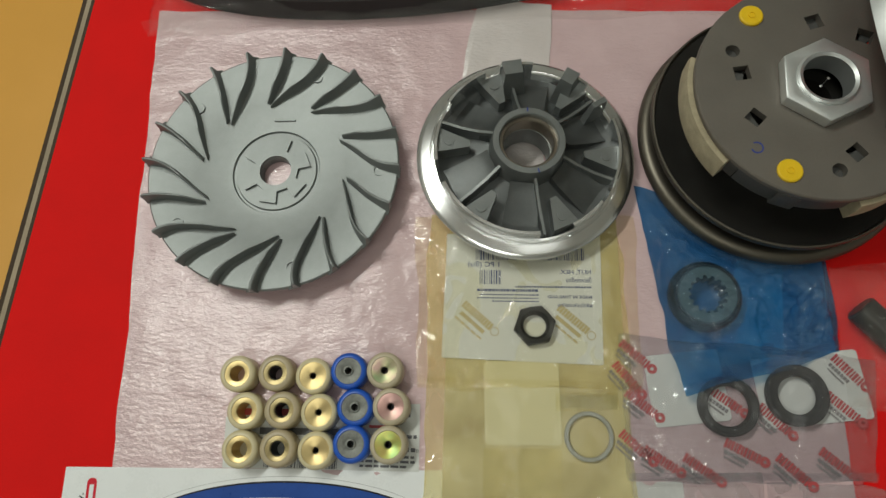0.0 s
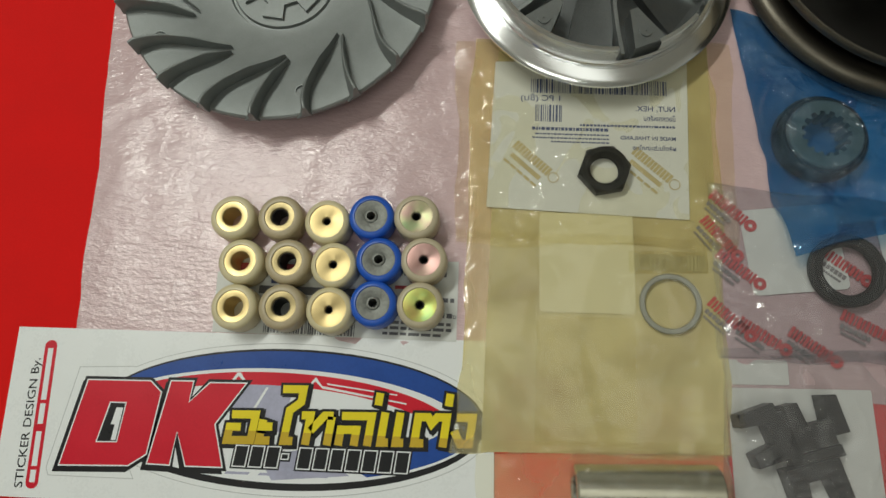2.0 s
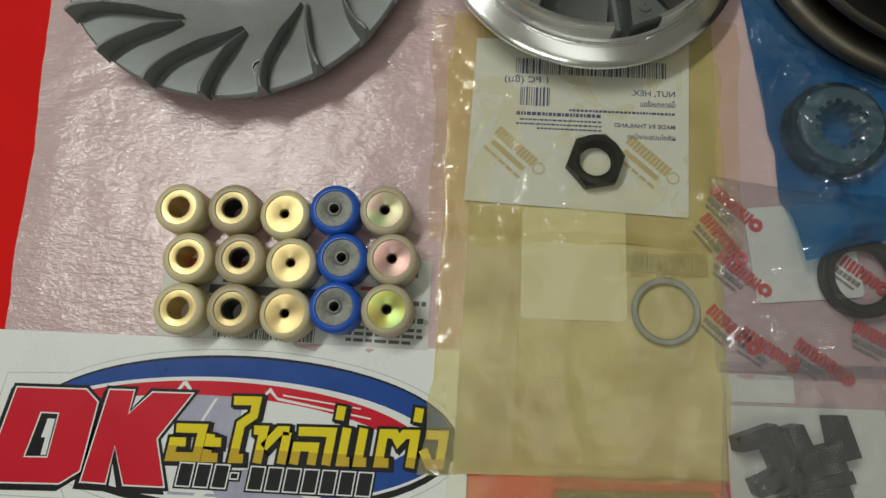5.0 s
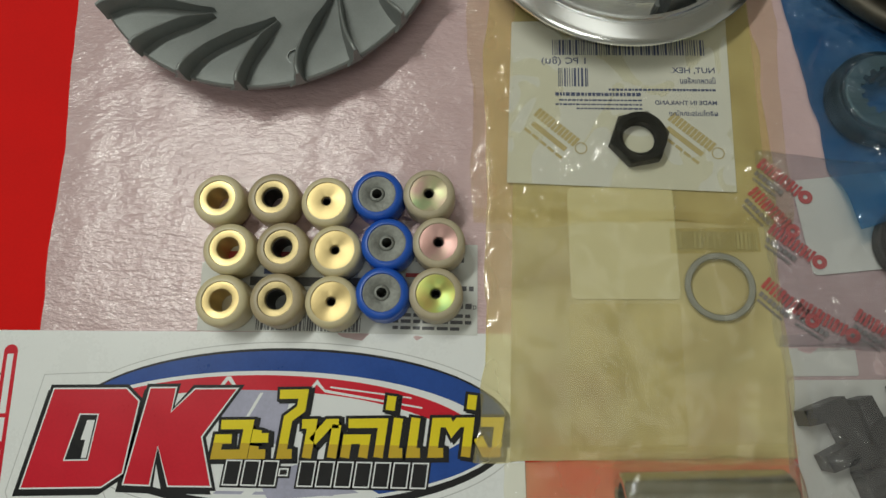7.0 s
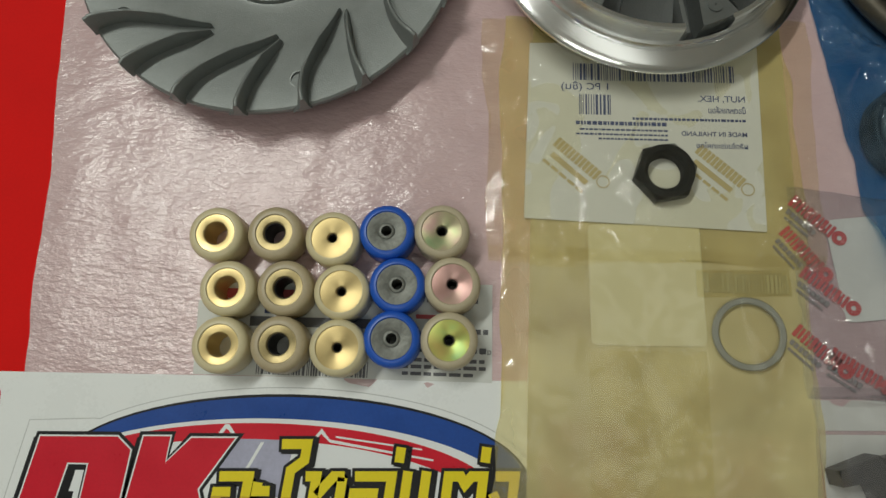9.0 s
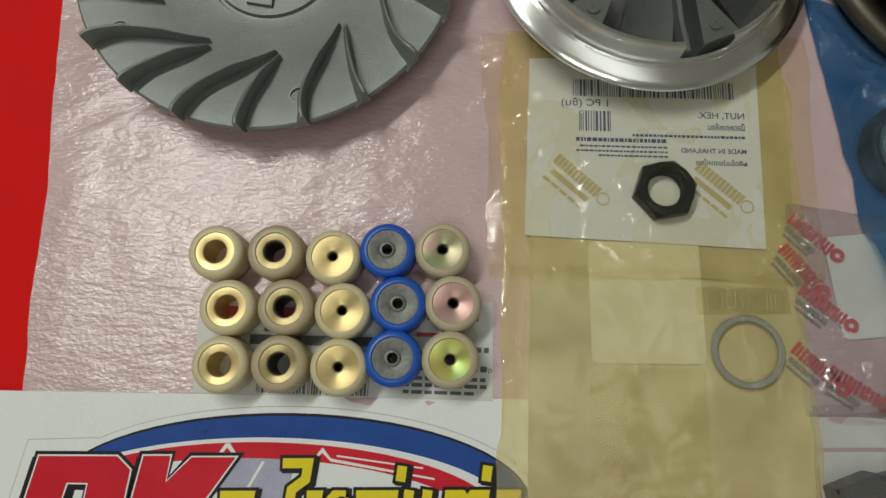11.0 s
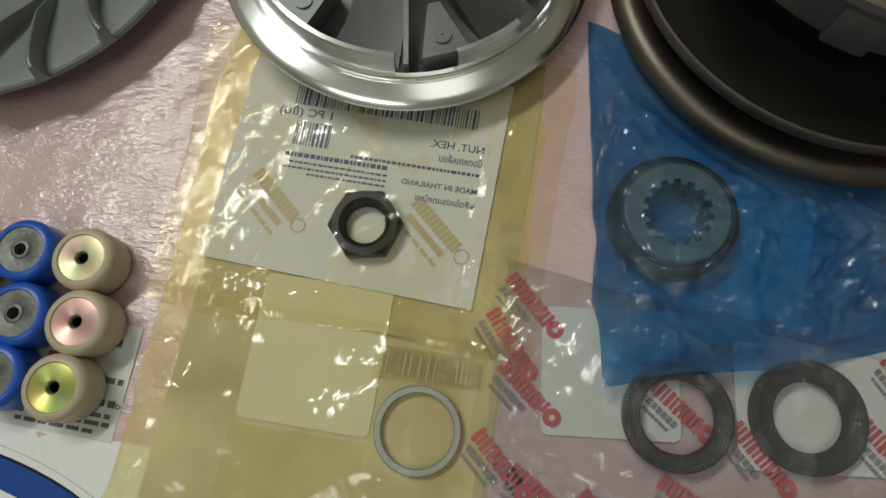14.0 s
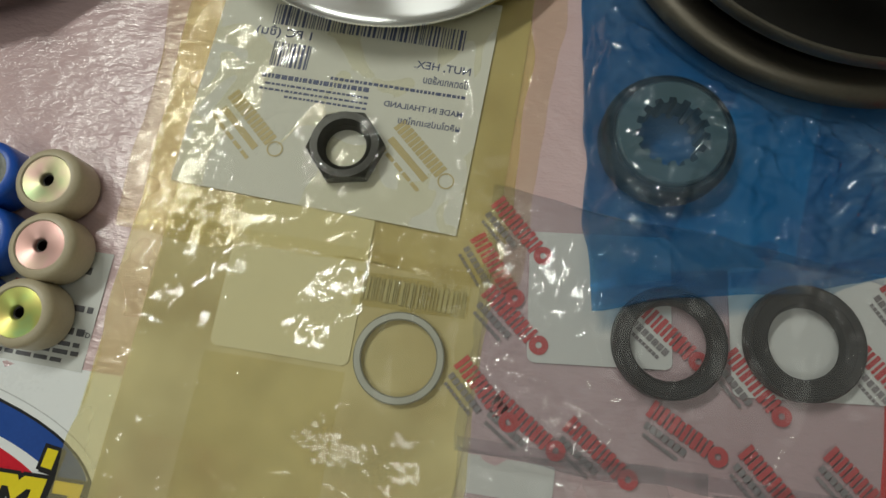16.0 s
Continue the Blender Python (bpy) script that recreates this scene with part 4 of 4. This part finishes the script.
part("words", placed(words("LTD", 0.0021, 0.00003, 0.00003), pose(-0.0165, -0.0079, 0.0014)), PRINT_GREY, roller_label, smooth=0)

nut_label, h = paper("nut_label", [(-0.0018, 0.0424), (0.0862, 0.0398), (0.0876, 0.1160), (-0.0003, 0.1140)], 0.0022, PAPER, "white parts label seen from behind through its clear bag", seed=4.0, wave=0.00012)
barcode(nut_label, h, 0.0165, 0.0985, 0.0780, 0.1055, PRINT_NAVY, 1)
barcode(nut_label, h, 0.0188, 0.0842, 0.0308, 0.0925, PRINT_NAVY, 2)
mirror_words(nut_label, h, "1 PC (ชิ้น)", 0.0300, 0.0945, 0.0040, 0.0180, PRINT_NAVY)
mirror_words(nut_label, h, "NUT, HEX.", 0.0816, 0.0905, 0.0036, 0.0176, PRINT_NAVY)
mirror_words(nut_label, h, "น๊อตหกเหลี่ยม", 0.0816, 0.0858, 0.0034, 0.0140, PRINT_NAVY)
mirror_words(nut_label, h, "MADE IN THAILAND", 0.0815, 0.0764, 0.0026, 0.0244, PRINT_NAVY)
mirror_words(nut_label, h, "ผลิตในประเทศไทย", 0.0815, 0.0716, 0.0028, 0.0190, PRINT_NAVY)
for x0, x1, y, tall in ((0.0390, 0.0815, 0.0824, 0.0010), (0.0175, 0.0525, 0.0800, 0.0015), (0.0190, 0.0520, 0.0778, 0.0007), (0.0175, 0.0520, 0.0759, 0.0007), (0.0260, 0.0520, 0.0741, 0.0007)):
    rnd = random.Random(int(y * 1e6))
    x = x0
    while x < x1 - 0.001:
        w = min(x1 - x, rnd.uniform(0.0006, 0.0018))
        part("print_bar", bar_on(h, x, y, x + w, y + tall, n=2), PRINT_NAVY, nut_label)
        x += w + 0.0004
for cx, cy in ((0.0690, 0.0625), (0.0160, 0.0640)):
    for dx, dy, ln, tall, n in ((0.0018, 0.0022, 0.021, 0.0044, 12), (-0.0012, -0.0018, 0.021, 0.0022, 1), (-0.0036, -0.0048, 0.020, 0.0012, 5)):
        for i in range(n):
            step = ln / n
            ox = -ln / 2 + step * (i + 0.5)
            ang = radians(-41)
            x, y = cx + dx + ox * math.cos(ang), cy + dy + ox * math.sin(ang)
            part("emblem_bar", bar_on(h, x - step * 0.41, y - tall / 2, x + step * 0.41, y + tall / 2, -41, n=2), PRINT_GOLD, nut_label)
    part("emblem_ring", placed(lathed([(0.0021, 0), (0.0025, 0), (0.0025, 0.0001), (0.0021, 0.0001)], n=24), pose(cx + 0.0113, cy - 0.0068, h(cx, cy) + 0.0001)), PRINT_GOLD, nut_label)

cream_label = thing("cream_label", pose(0.0422, 0.0187, 0.0019, 0, 0, 1.2), "blank cream paper label with rounded corners in the yellowed bag", "label")
part("paper", prisms(rounded(-0.0202, -0.0215, 0.0202, 0.0225, 0.0022), 0, 0.00015), PAPER_CREAM, cream_label, smooth=0)
olive_label, h = paper("code_label", [(0.0600, 0.0150), (0.0935, 0.0165), (0.0930, 0.0260), (0.0600, 0.0250)], 0.0019, FILM_PALE, "olive tinted code strip inside the yellowed bag", wave=0.0001)
barcode(olive_label, h, 0.0625, 0.0172, 0.0925, 0.0240, surface("olive_print", (0.42, 0.37, 0.17), 0.6), 7)


# ---- loose parts in the bags ----
def hex_nut():
    t = thing("hex_nut", pose(0.0493, 0.0603, 0.0027, 0, 0, 42), "black oxide hexagon nut lying on its label", "nut")
    bm, rows, n = bmesh.new(), [], 72
    for i in range(n):
        a = 2 * math.pi * i / n
        hexr = 0.0102 / math.cos((a + math.pi / 6) % (math.pi / 3) - math.pi / 6)
        drop = max(0.0, hexr - 0.0102) * 0.75
        c, s = math.cos(a), math.sin(a)
        prof = [(0.0067, 0.0), (hexr - 0.0002, 0.0), (hexr, 0.0003), (hexr, 0.0050 - drop), (min(hexr, 0.0102), 0.0054), (0.0080, 0.0054), (0.0067, 0.0042)]
        rows.append([bm.verts.new((r * c, r * s, z)) for r, z in prof])
    for i in range(n):
        p, o = rows[i], rows[(i + 1) % n]
        for j in range(7):
            bm.faces.new((p[j], p[(j + 1) % 7], o[(j + 1) % 7], o[j]))
    part("body", bm, BLACK_OXIDE, t, smooth=25)
    for i in range(4):
        part("thread", lathed([(0.0063, 0.0008 + 0.0009 * i), (0.0069, 0.0004 + 0.0009 * i), (0.0069, 0.0012 + 0.0009 * i)], n=40), BLACK_OXIDE, t)


hex_nut()


def ring(name, label, category, x, y, z, r_in, r_out, tall, material, group=""):
    t = thing(name, pose(x, y, z), label, category, group)
    e = min(0.0006, tall * 0.3)
    part("body", lathed([(r_in, e), (r_in + e, 0), (r_out - e, 0), (r_out, e), (r_out, tall - e), (r_out - e, tall), (r_in + e, tall), (r_in, tall - e)], n=72), material, t)
    return t


ring("washer", "thin dull steel shim washer in the yellowed bag", "washer", 0.0767, 0.0025, 0.0030, 0.0105, 0.0128, 0.0012, WASHER_STEEL)
for x, y, ri, ro in ((0.1487, 0.0195, 0.0108, 0.0153), (0.1842, 0.0258, 0.0102, 0.0157)):
    s = ring("oil_seal", "black rubber oil seal in the printed clear bag", "oil seal", x, y, 0.0026, ri, ro, 0.0048, RUBBER, "pair of oil seals")
    part("lip", lathed([(ri - 0.0006, 0.0020), (ri + 0.0004, 0.0010), (ri + 0.0010, 0.0032), (ri + 0.0002, 0.0040)], n=64), RUBBER, s)
    part("groove_ring", lathed([(ri + 0.0022, 0.0040), (ro - 0.0010, 0.0040), (ro - 0.0012, 0.0052), (ri + 0.0026, 0.0050)], n=64), RUBBER, s)


def splined_collar():
    t = thing("splined_collar", pose(0.1415, 0.0775, 0.0025), "grey steel splined collar inside the blue bag", "collar")
    bore = []
    for i in range(15):
        for r, a in ((0.0104, -5.5), (0.0104, 5.5), (0.0088, 8), (0.0088, 16)):
            bore.append((r * math.cos(radians(24 * i + a)), r * math.sin(radians(24 * i + a))))
    ringed = lathed([(0.0060, 0.0), (0.0180, 0.0), (0.0188, 0.0008), (0.0188, 0.0030), (0.0160, 0.0030), (0.0156, 0.0098), (0.0150, 0.0104), (0.0060, 0.0104)], n=72)
    part("body", cut(ringed, prisms(bore, -0.01, 0.03)), SPLINE_STEEL, t)
    part("flange", lathed([(0.0158, 0.0002), (0.0186, 0.0002), (0.0192, 0.0010), (0.0192, 0.0062), (0.0186, 0.0076), (0.0172, 0.0086), (0.0159, 0.0084)], n=72), BLACKED, t, "dark outer flange")


splined_collar()


def collar_tube():
    t = thing("collar_tube", pose(0.0360, -0.0735, 0.0112, 0, 90, 3), "bright machined steel tube collar lying in a yellowed bag", "tube")
    part("body", lathed([(0.0072, 0.0008), (0.0080, 0.0), (0.0098, 0.0), (0.0105, 0.0008), (0.0105, 0.0537), (0.0098, 0.0545), (0.0080, 0.0545), (0.0072, 0.0537)], n=64), STEEL, t)


collar_tube()


def slide_pieces():
    """Three black plastic guide clips, each a U on a foot."""
    u = [(-0.0105, -0.0065), (0.0105, -0.0065), (0.0105, 0.0080), (0.0055, 0.0090), (0.0040, -0.0005), (-0.0040, -0.0005), (-0.0050, 0.0085), (-0.0105, 0.0085)]
    bm = bevelled(prisms(u, 0, 0.0085), 0.0007)
    first = thing("slide_piece", pose(0.1290, -0.0420, 0.0022, 0, 0, 17), "black plastic U-shaped slide piece in a clear bag", "slide piece", "slide pieces in one bag")
    part("body", bm, BLACK_PLASTIC, first)
    part("foot", bevelled(prisms(rect(-0.0145, -0.0100, 0.0060, -0.0058), 0, 0.0060), 0.0006), BLACK_PLASTIC, first)
    copy_thing(first, pose(0.1105, -0.0480, 0.0022, 0, 0, 112))
    copy_thing(first, pose(0.1280, -0.0640, 0.0022, 0, 0, 198))


slide_pieces()


def cam_plate():
    t = thing("cam_plate", pose(0.1945, -0.0500, 0.0020), "dark steel splined cam plate with square tabs in a clear bag", "cam plate")
    outline = []
    for i in range(3):
        for r, a in ((0.0180, 14), (0.0180, 60), (0.0180, 106), (0.0255, 109), (0.0255, 131)):
            outline.append((r * math.cos(radians(120 * i + a + 2)), r * math.sin(radians(120 * i + a + 2))))
    bore = []
    for i in range(20):
        for r, a in ((0.0118, -4), (0.0118, 4), (0.0106, 6), (0.0106, 12)):
            bore.append((r * math.cos(radians(18 * i + a)), r * math.sin(radians(18 * i + a))))
    part("body", bevelled(cut(prisms(outline, 0, 0.0035), prisms(bore, -0.01, 0.02)), 0.0003), BLACKED, t)


cam_plate()


# ---- plastic bags ----
def bag(name, corners, base, swell, bumps, material, label, seed, creases=0.0012, n=90, wobble=0.003, under=None, sealed=True, over=None, gather=(), press=None):
    """A flat plastic bag that swells over what lies in it; gives the thing and its upper height."""
    def body(x, y):
        h = swell * (0.75 + 0.5 * fbm(x, y, 22, seed))
        for bx, by, br, bh in bumps:
            d = math.hypot(x - bx, y - by) / br
            if d < 3.2:
                s = min(1.0, max(0.0, (3.2 - d) / 2.2))
                h = max(h, bh * s * s * (3 - 2 * s))
        for gx, gy, gr, gh in gather:
            s = max(0.0, 1 - ((x - gx) ** 2 + (y - gy) ** 2) / gr ** 2)
            if s > 0:
                h += gh * s * (0.6 * crease(x, y, 55, seed + 2) + 0.4 * crease(y, x, 120, seed + 3) + 0.5 * fbm(x, y, 70, seed + 4))
        return h + creases * (crease(x, y, 22, seed) ** 2 + 0.6 * crease(x, y, 48, seed + 5) ** 2)

    def held(x, y):
        """How far the bag can rise: little where a heavy part stands on it."""
        if not press:
            return 1.0
        return min(1.0, max(0.05, (math.hypot(x - press[0], y - press[1]) - press[2]) / 0.010))

    t = thing(name, pose(0, 0, 0), label, "plastic bag")
    low = lambda x, y: max(base, over(x, y)) if over else base
    hi = lambda x, y, u, v: low(x, y) + 0.0002 + body(x, y) * held(x, y) * min(1.0, 0.05 + edge_fade(u, v, 0.07))
    skin = part("film", sheet(corners, n, n, lambda x, y, u, v: low(x, y), hi, wobble, seed, 1 if under else 0), material, t, smooth=60, under=under)
    skin.visible_shadow = material is FILM_BLUE
    (ax, ay), (bx, by), (cx, cy), (dx, dy) = corners
    if not sealed:
        return t, lambda x, y: base + 0.0003 + body(x, y)
    ux, uy = bx - ax, by - ay
    ln = math.hypot(ux, uy)
    nx, ny = -uy / ln, ux / ln
    deep = math.hypot(dx - ax, dy - ay)
    strip = [(ax + nx * 0.0012, ay + ny * 0.0012), (bx + nx * 0.0012, by + ny * 0.0012), (bx + nx * 0.0052, by + ny * 0.0052), (ax + nx * 0.0052, ay + ny * 0.0052)]
    part("heat_seal", leaf(strip, 120, 8, lambda x, y, u, v: low(x, y) + 0.0003 + body(x, y) * min(1.0, 0.05 + (0.0012 + 0.004 * v) / deep / 0.07) + 0.00006 * (1 + math.sin(v * 25) * math.sin(u * 380))), material, t, "ribbed heat seal").visible_shadow = False
    return t, lambda x, y: base + 0.0003 + body(x, y)


yellow, top = bag("yellowed_bag", [(-0.0120, -0.0625), (0.1000, -0.0575), (0.0985, 0.1250), (-0.0100, 0.1250)], 0.0016, 0.0008, [(0.0767, 0.0025, 0.0140, 0.0028)], FILM_PALE, "yellowed crinkled plastic bag holding a washer and a cream label", 11.0, 0.0003, under=FILM_YELLOW_THIN, sealed=True)
part("liner", leaf([(0.0000, -0.0615), (0.0985, -0.0568), (0.0972, 0.1240), (0.0010, 0.1240)], 8, 8, lambda x, y, u, v: 0.00168), FILM_YELLOW, yellow, "opaque yellowed inner film")
part("inner_fold", leaf([(0.0215, -0.0575), (0.0625, -0.0560), (0.0625, -0.0040), (0.0215, -0.0050)], 20, 20, lambda x, y, u, v: 0.0019), FILM_PALE, yellow, "inner film fold")
bag("tube_bag", [(-0.0020, -0.0860), (0.0985, -0.0855), (0.0990, -0.0560), (-0.0020, -0.0620)], 0.0006, 0.0016, [(0.050, -0.0735, 0.0115, 0.0222), (0.064, -0.0735, 0.0115, 0.0222), (0.078, -0.0735, 0.0115, 0.0222)], FILM_PALE, "yellowed plastic bag holding a steel tube", 17.0, 0.0008, 80, under=FILM_YELLOW_THIN)
bag("nut_bag", [(-0.0145, 0.0262), (0.1050, 0.0255), (0.1065, 0.1250), (-0.0200, 0.1240)], 0.0020, 0.0018, [(0.0493, 0.0603, 0.0125, 0.0082)], FILM_AGED, "clear crinkled plastic bag holding a nut and its label", 21.0, 0.0008, 150, gather=((0.100, 0.036, 0.026, 0.0040), (0.060, 0.032, 0.024, 0.0022), (0.0, 0.033, 0.026, 0.0022), (-0.015, 0.085, 0.030, 0.0016), (0.042, 0.045, 0.014, 0.0020)))

printed, top = bag("printed_bag", [(0.0965, -0.0200), (0.2200, -0.0165), (0.2300, 0.0460), (0.0945, 0.0580)], 0.0013, 0.0026, [(0.1487, 0.0195, 0.0175, 0.0078), (0.1842, 0.0258, 0.0180, 0.0078)], FILM_PRINTED, "clear plastic bag with faded red print holding two seals", 31.0, 0.0008, 130, gather=((0.099, 0.020, 0.018, 0.0030), (0.104, 0.050, 0.016, 0.0022), (0.112, -0.012, 0.018, 0.0026), (0.205, 0.030, 0.028, 0.0026)))
back_print = lambda x, y: 0.0020
for x, y, a in ((0.1040, 0.0455, -42), (0.1060, 0.0195, -38), (0.1015, -0.0020, -42), (0.1140, -0.0085, -32), (0.1495, 0.0225, -36), (0.1560, -0.0030, -27), (0.1735, 0.0130, -44), (0.1800, -0.0118, -42), (0.2090, 0.0200, -42), (0.2140, 0.0390, -48), (0.1340, -0.0120, -34), (0.2020, -0.0080, -40), (0.0990, 0.0330, -50)):
    ang = radians(a)
    for i in range(11):
        ox = -0.0098 + 0.0017 * i
        px, py = x + ox * math.cos(ang), y + ox * math.sin(ang)
        tall, wide = ((0.0050, 0.00072), (0.0044, 0.00050), (0.0050, 0.00060), (0.0047, 0.00042))[i % 4]
        part("print_bar", bar_on(back_print, px - wide, py - tall / 2, px + wide, py + tall / 2, a, n=2), PRINT_RED, printed)
    px, py = x + 0.0106 * math.cos(ang), y + 0.0106 * math.sin(ang)
    disc = lathed([(0.0009, 0.0), (0.0027, 0.0), (0.0027, 0.00008), (0.0009, 0.00008)], n=24)
    part("print_disc", placed(disc, pose(px, py, back_print(px, py))), PRINT_RED, printed)
    for d, ln, tall, n in ((-0.0046, 0.013, 0.0020, 7), (-0.0072, 0.011, 0.0010, 9)):
        for i in range(n):
            ox = -0.003 + ln * ((i + 0.5) / n - 0.5)
            px, py = x + ox * math.cos(ang) - d * math.sin(ang), y + ox * math.sin(ang) + d * math.cos(ang)
            part("print_bar", bar_on(back_print, px - ln / n * 0.4, py - tall / 2, px + ln / n * 0.4, py + tall / 2, a, n=1), PRINT_FAINT, printed)


def over_printed(x, y):
    """The height of the printed bag, on whose upper edge the blue bag lies."""
    s = min(1.0, max(0.0, (0.0620 - 0.0885 * (x - 0.0945) - y) / 0.024))
    return (top(x, y) + 0.0006) * s * s * (3 - 2 * s)


blue, blue_top = bag("blue_bag", [(0.1270, 0.0238), (0.2115, 0.0505), (0.2100, 0.1250), (0.1075, 0.1420)], 0.0018, 0.0034, [(0.1415, 0.0775, 0.0195, 0.0112)], FILM_BLUE, "translucent blue plastic bag holding a splined collar", 25.0, 0.0022, 120, under=FILM_BLUE_BACK, over=over_printed, gather=((0.113, 0.108, 0.030, 0.0050), (0.176, 0.070, 0.034, 0.0055), (0.200, 0.080, 0.030, 0.0045), (0.132, 0.048, 0.026, 0.0036)), press=(0.1878, 0.1722, 0.077))
tagged(part("blue_bag_label", sheet([(0.1440, 0.0395), (0.1820, 0.0470), (0.1880, 0.1040), (0.1630, 0.1000)], 30, 30, lambda x, y, u, v: 0.0011, lambda x, y, u, v: 0.0012), PAPER), "pale paper slip lying under the translucent blue bag", "label")
tagged(part("seal_label", placed(prisms(rounded(0, 0, 0.0400, 0.0375, 0.0022), 0.0, 0.0001), pose(0.1118, 0.0078, 0.0016, 0, 0, 7)), PAPER, smooth=0), "blank white paper label under an oil seal", "label")
tagged(part("seal_label", placed(prisms(rounded(0, 0, 0.0560, 0.0360, 0.0022), 0.0, 0.0001), pose(0.1680, 0.0085, 0.0016, 0, 0, 7)), PAPER, smooth=0), "blank white paper label under an oil seal", "label")

bag("slide_bag", [(0.0955, -0.0830), (0.1640, -0.0780), (0.1620, -0.0150), (0.0965, -0.0170)], 0.0008, 0.0030, [(0.1290, -0.0420, 0.018, 0.0112), (0.1105, -0.0480, 0.015, 0.0112), (0.1280, -0.0640, 0.016, 0.0112)], FILM_MILKY, "clear crinkled plastic bag holding black slide pieces", 37.0, 0.0014, 120, gather=((0.104, -0.060, 0.020, 0.0040), (0.135, -0.070, 0.022, 0.0030)))
tagged(part("slide_label", placed(prisms(rounded(0, 0, 0.0255, 0.0100, 0.001), 0.0, 0.0001), pose(0.0985, -0.0292, 0.0010, 0, 0, 2)), PAPER, smooth=0), "blank white paper label in a clear bag", "label")
tagged(part("slide_label", placed(prisms(rounded(0, 0, 0.0570, 0.0510, 0.001), 0.0, 0.0001), pose(0.1005, -0.0815, 0.0010, 0, 0, 2)), PAPER, smooth=0), "blank white paper label under black slide pieces", "label")
bag("cam_bag", [(0.1660, -0.0830), (0.2300, -0.0800), (0.2280, -0.0200), (0.1650, -0.0190)], 0.0008, 0.0030, [(0.1945, -0.0500, 0.026, 0.0062)], FILM_MILKY, "clear crinkled plastic bag holding a cam plate", 41.0, 0.0012, 70)


# ---- drive belt in its bag ----
def belt():
    t = thing("drive_belt", pose(-0.0400, 0.3160, 0.0014, 0, 0, 2), "black rubber drive belt coiled in a clear bag", "belt")
    bm = bmesh.new()
    rows, n = [], 160
    for i in range(n):
        a = 2 * math.pi * i / n
        rr = 1 + 0.03 * math.cos(3 * a)
        tooth = 0.0016 if i % 2 else 0.0
        x, y = 0.175 * rr * math.cos(a), 0.0520 * rr * math.sin(a)
        nx, ny = math.cos(a), math.sin(a)
        rows.append([bm.verts.new((x - nx * d, y - ny * d, z)) for d, z in ((0, 0), (0.0075 - tooth, 0.003), (0.0075 - tooth, 0.015), (0, 0.018))])
    for i in range(n):
        p, q = rows[i], rows[(i + 1) % n]
        for j in range(4):
            bm.faces.new((p[j], p[(j + 1) % 4], q[(j + 1) % 4], q[j]))
    part("band", bm, RUBBER, t, smooth=40)


belt()
bag("belt_bag", [(-0.2060, 0.2530), (0.2100, 0.2640), (0.2100, 0.4000), (-0.2060, 0.4000)], 0.0009, 0.0200, [], FILM_LOOSE, "clear plastic bag holding a black drive belt", 45.0, 0.0020, 70)


# ---- dark pin in a bag at the edge of the foam ----
def metal_pin():
    t = thing("metal_pin", pose(0.2200, 0.0720, 0.0100, 0, 90, -48), "dark grey steel pin lying in a clear bag", "pin")
    part("body", lathed([(0.0001, 0.0), (0.0070, 0.0), (0.0080, 0.0010), (0.0080, 0.0300), (0.0060, 0.0320), (0.0060, 0.0420), (0.0052, 0.0430), (0.0001, 0.0430)], n=40), BLACKED, t)


metal_pin()
bag("pin_bag", [(0.2120, 0.0200), (0.2750, 0.0150), (0.2800, 0.1000), (0.2120, 0.0960)], 0.0006, 0.0020, [(0.2340, 0.0560, 0.0160, 0.0190), (0.2250, 0.0660, 0.0140, 0.0190), (0.2430, 0.0470, 0.0140, 0.0180)], FILM_CLEAR, "clear crinkled plastic bag holding a steel pin", 51.0, 0.0014, 50)
tagged(part("cam_label", placed(prisms(rounded(0, 0, 0.0480, 0.0460, 0.001), 0.0, 0.0001), pose(0.1760, -0.0720, 0.0010, 0, 0, 2)), PAPER, smooth=0), "blank white paper label under a dark cam plate", "label")
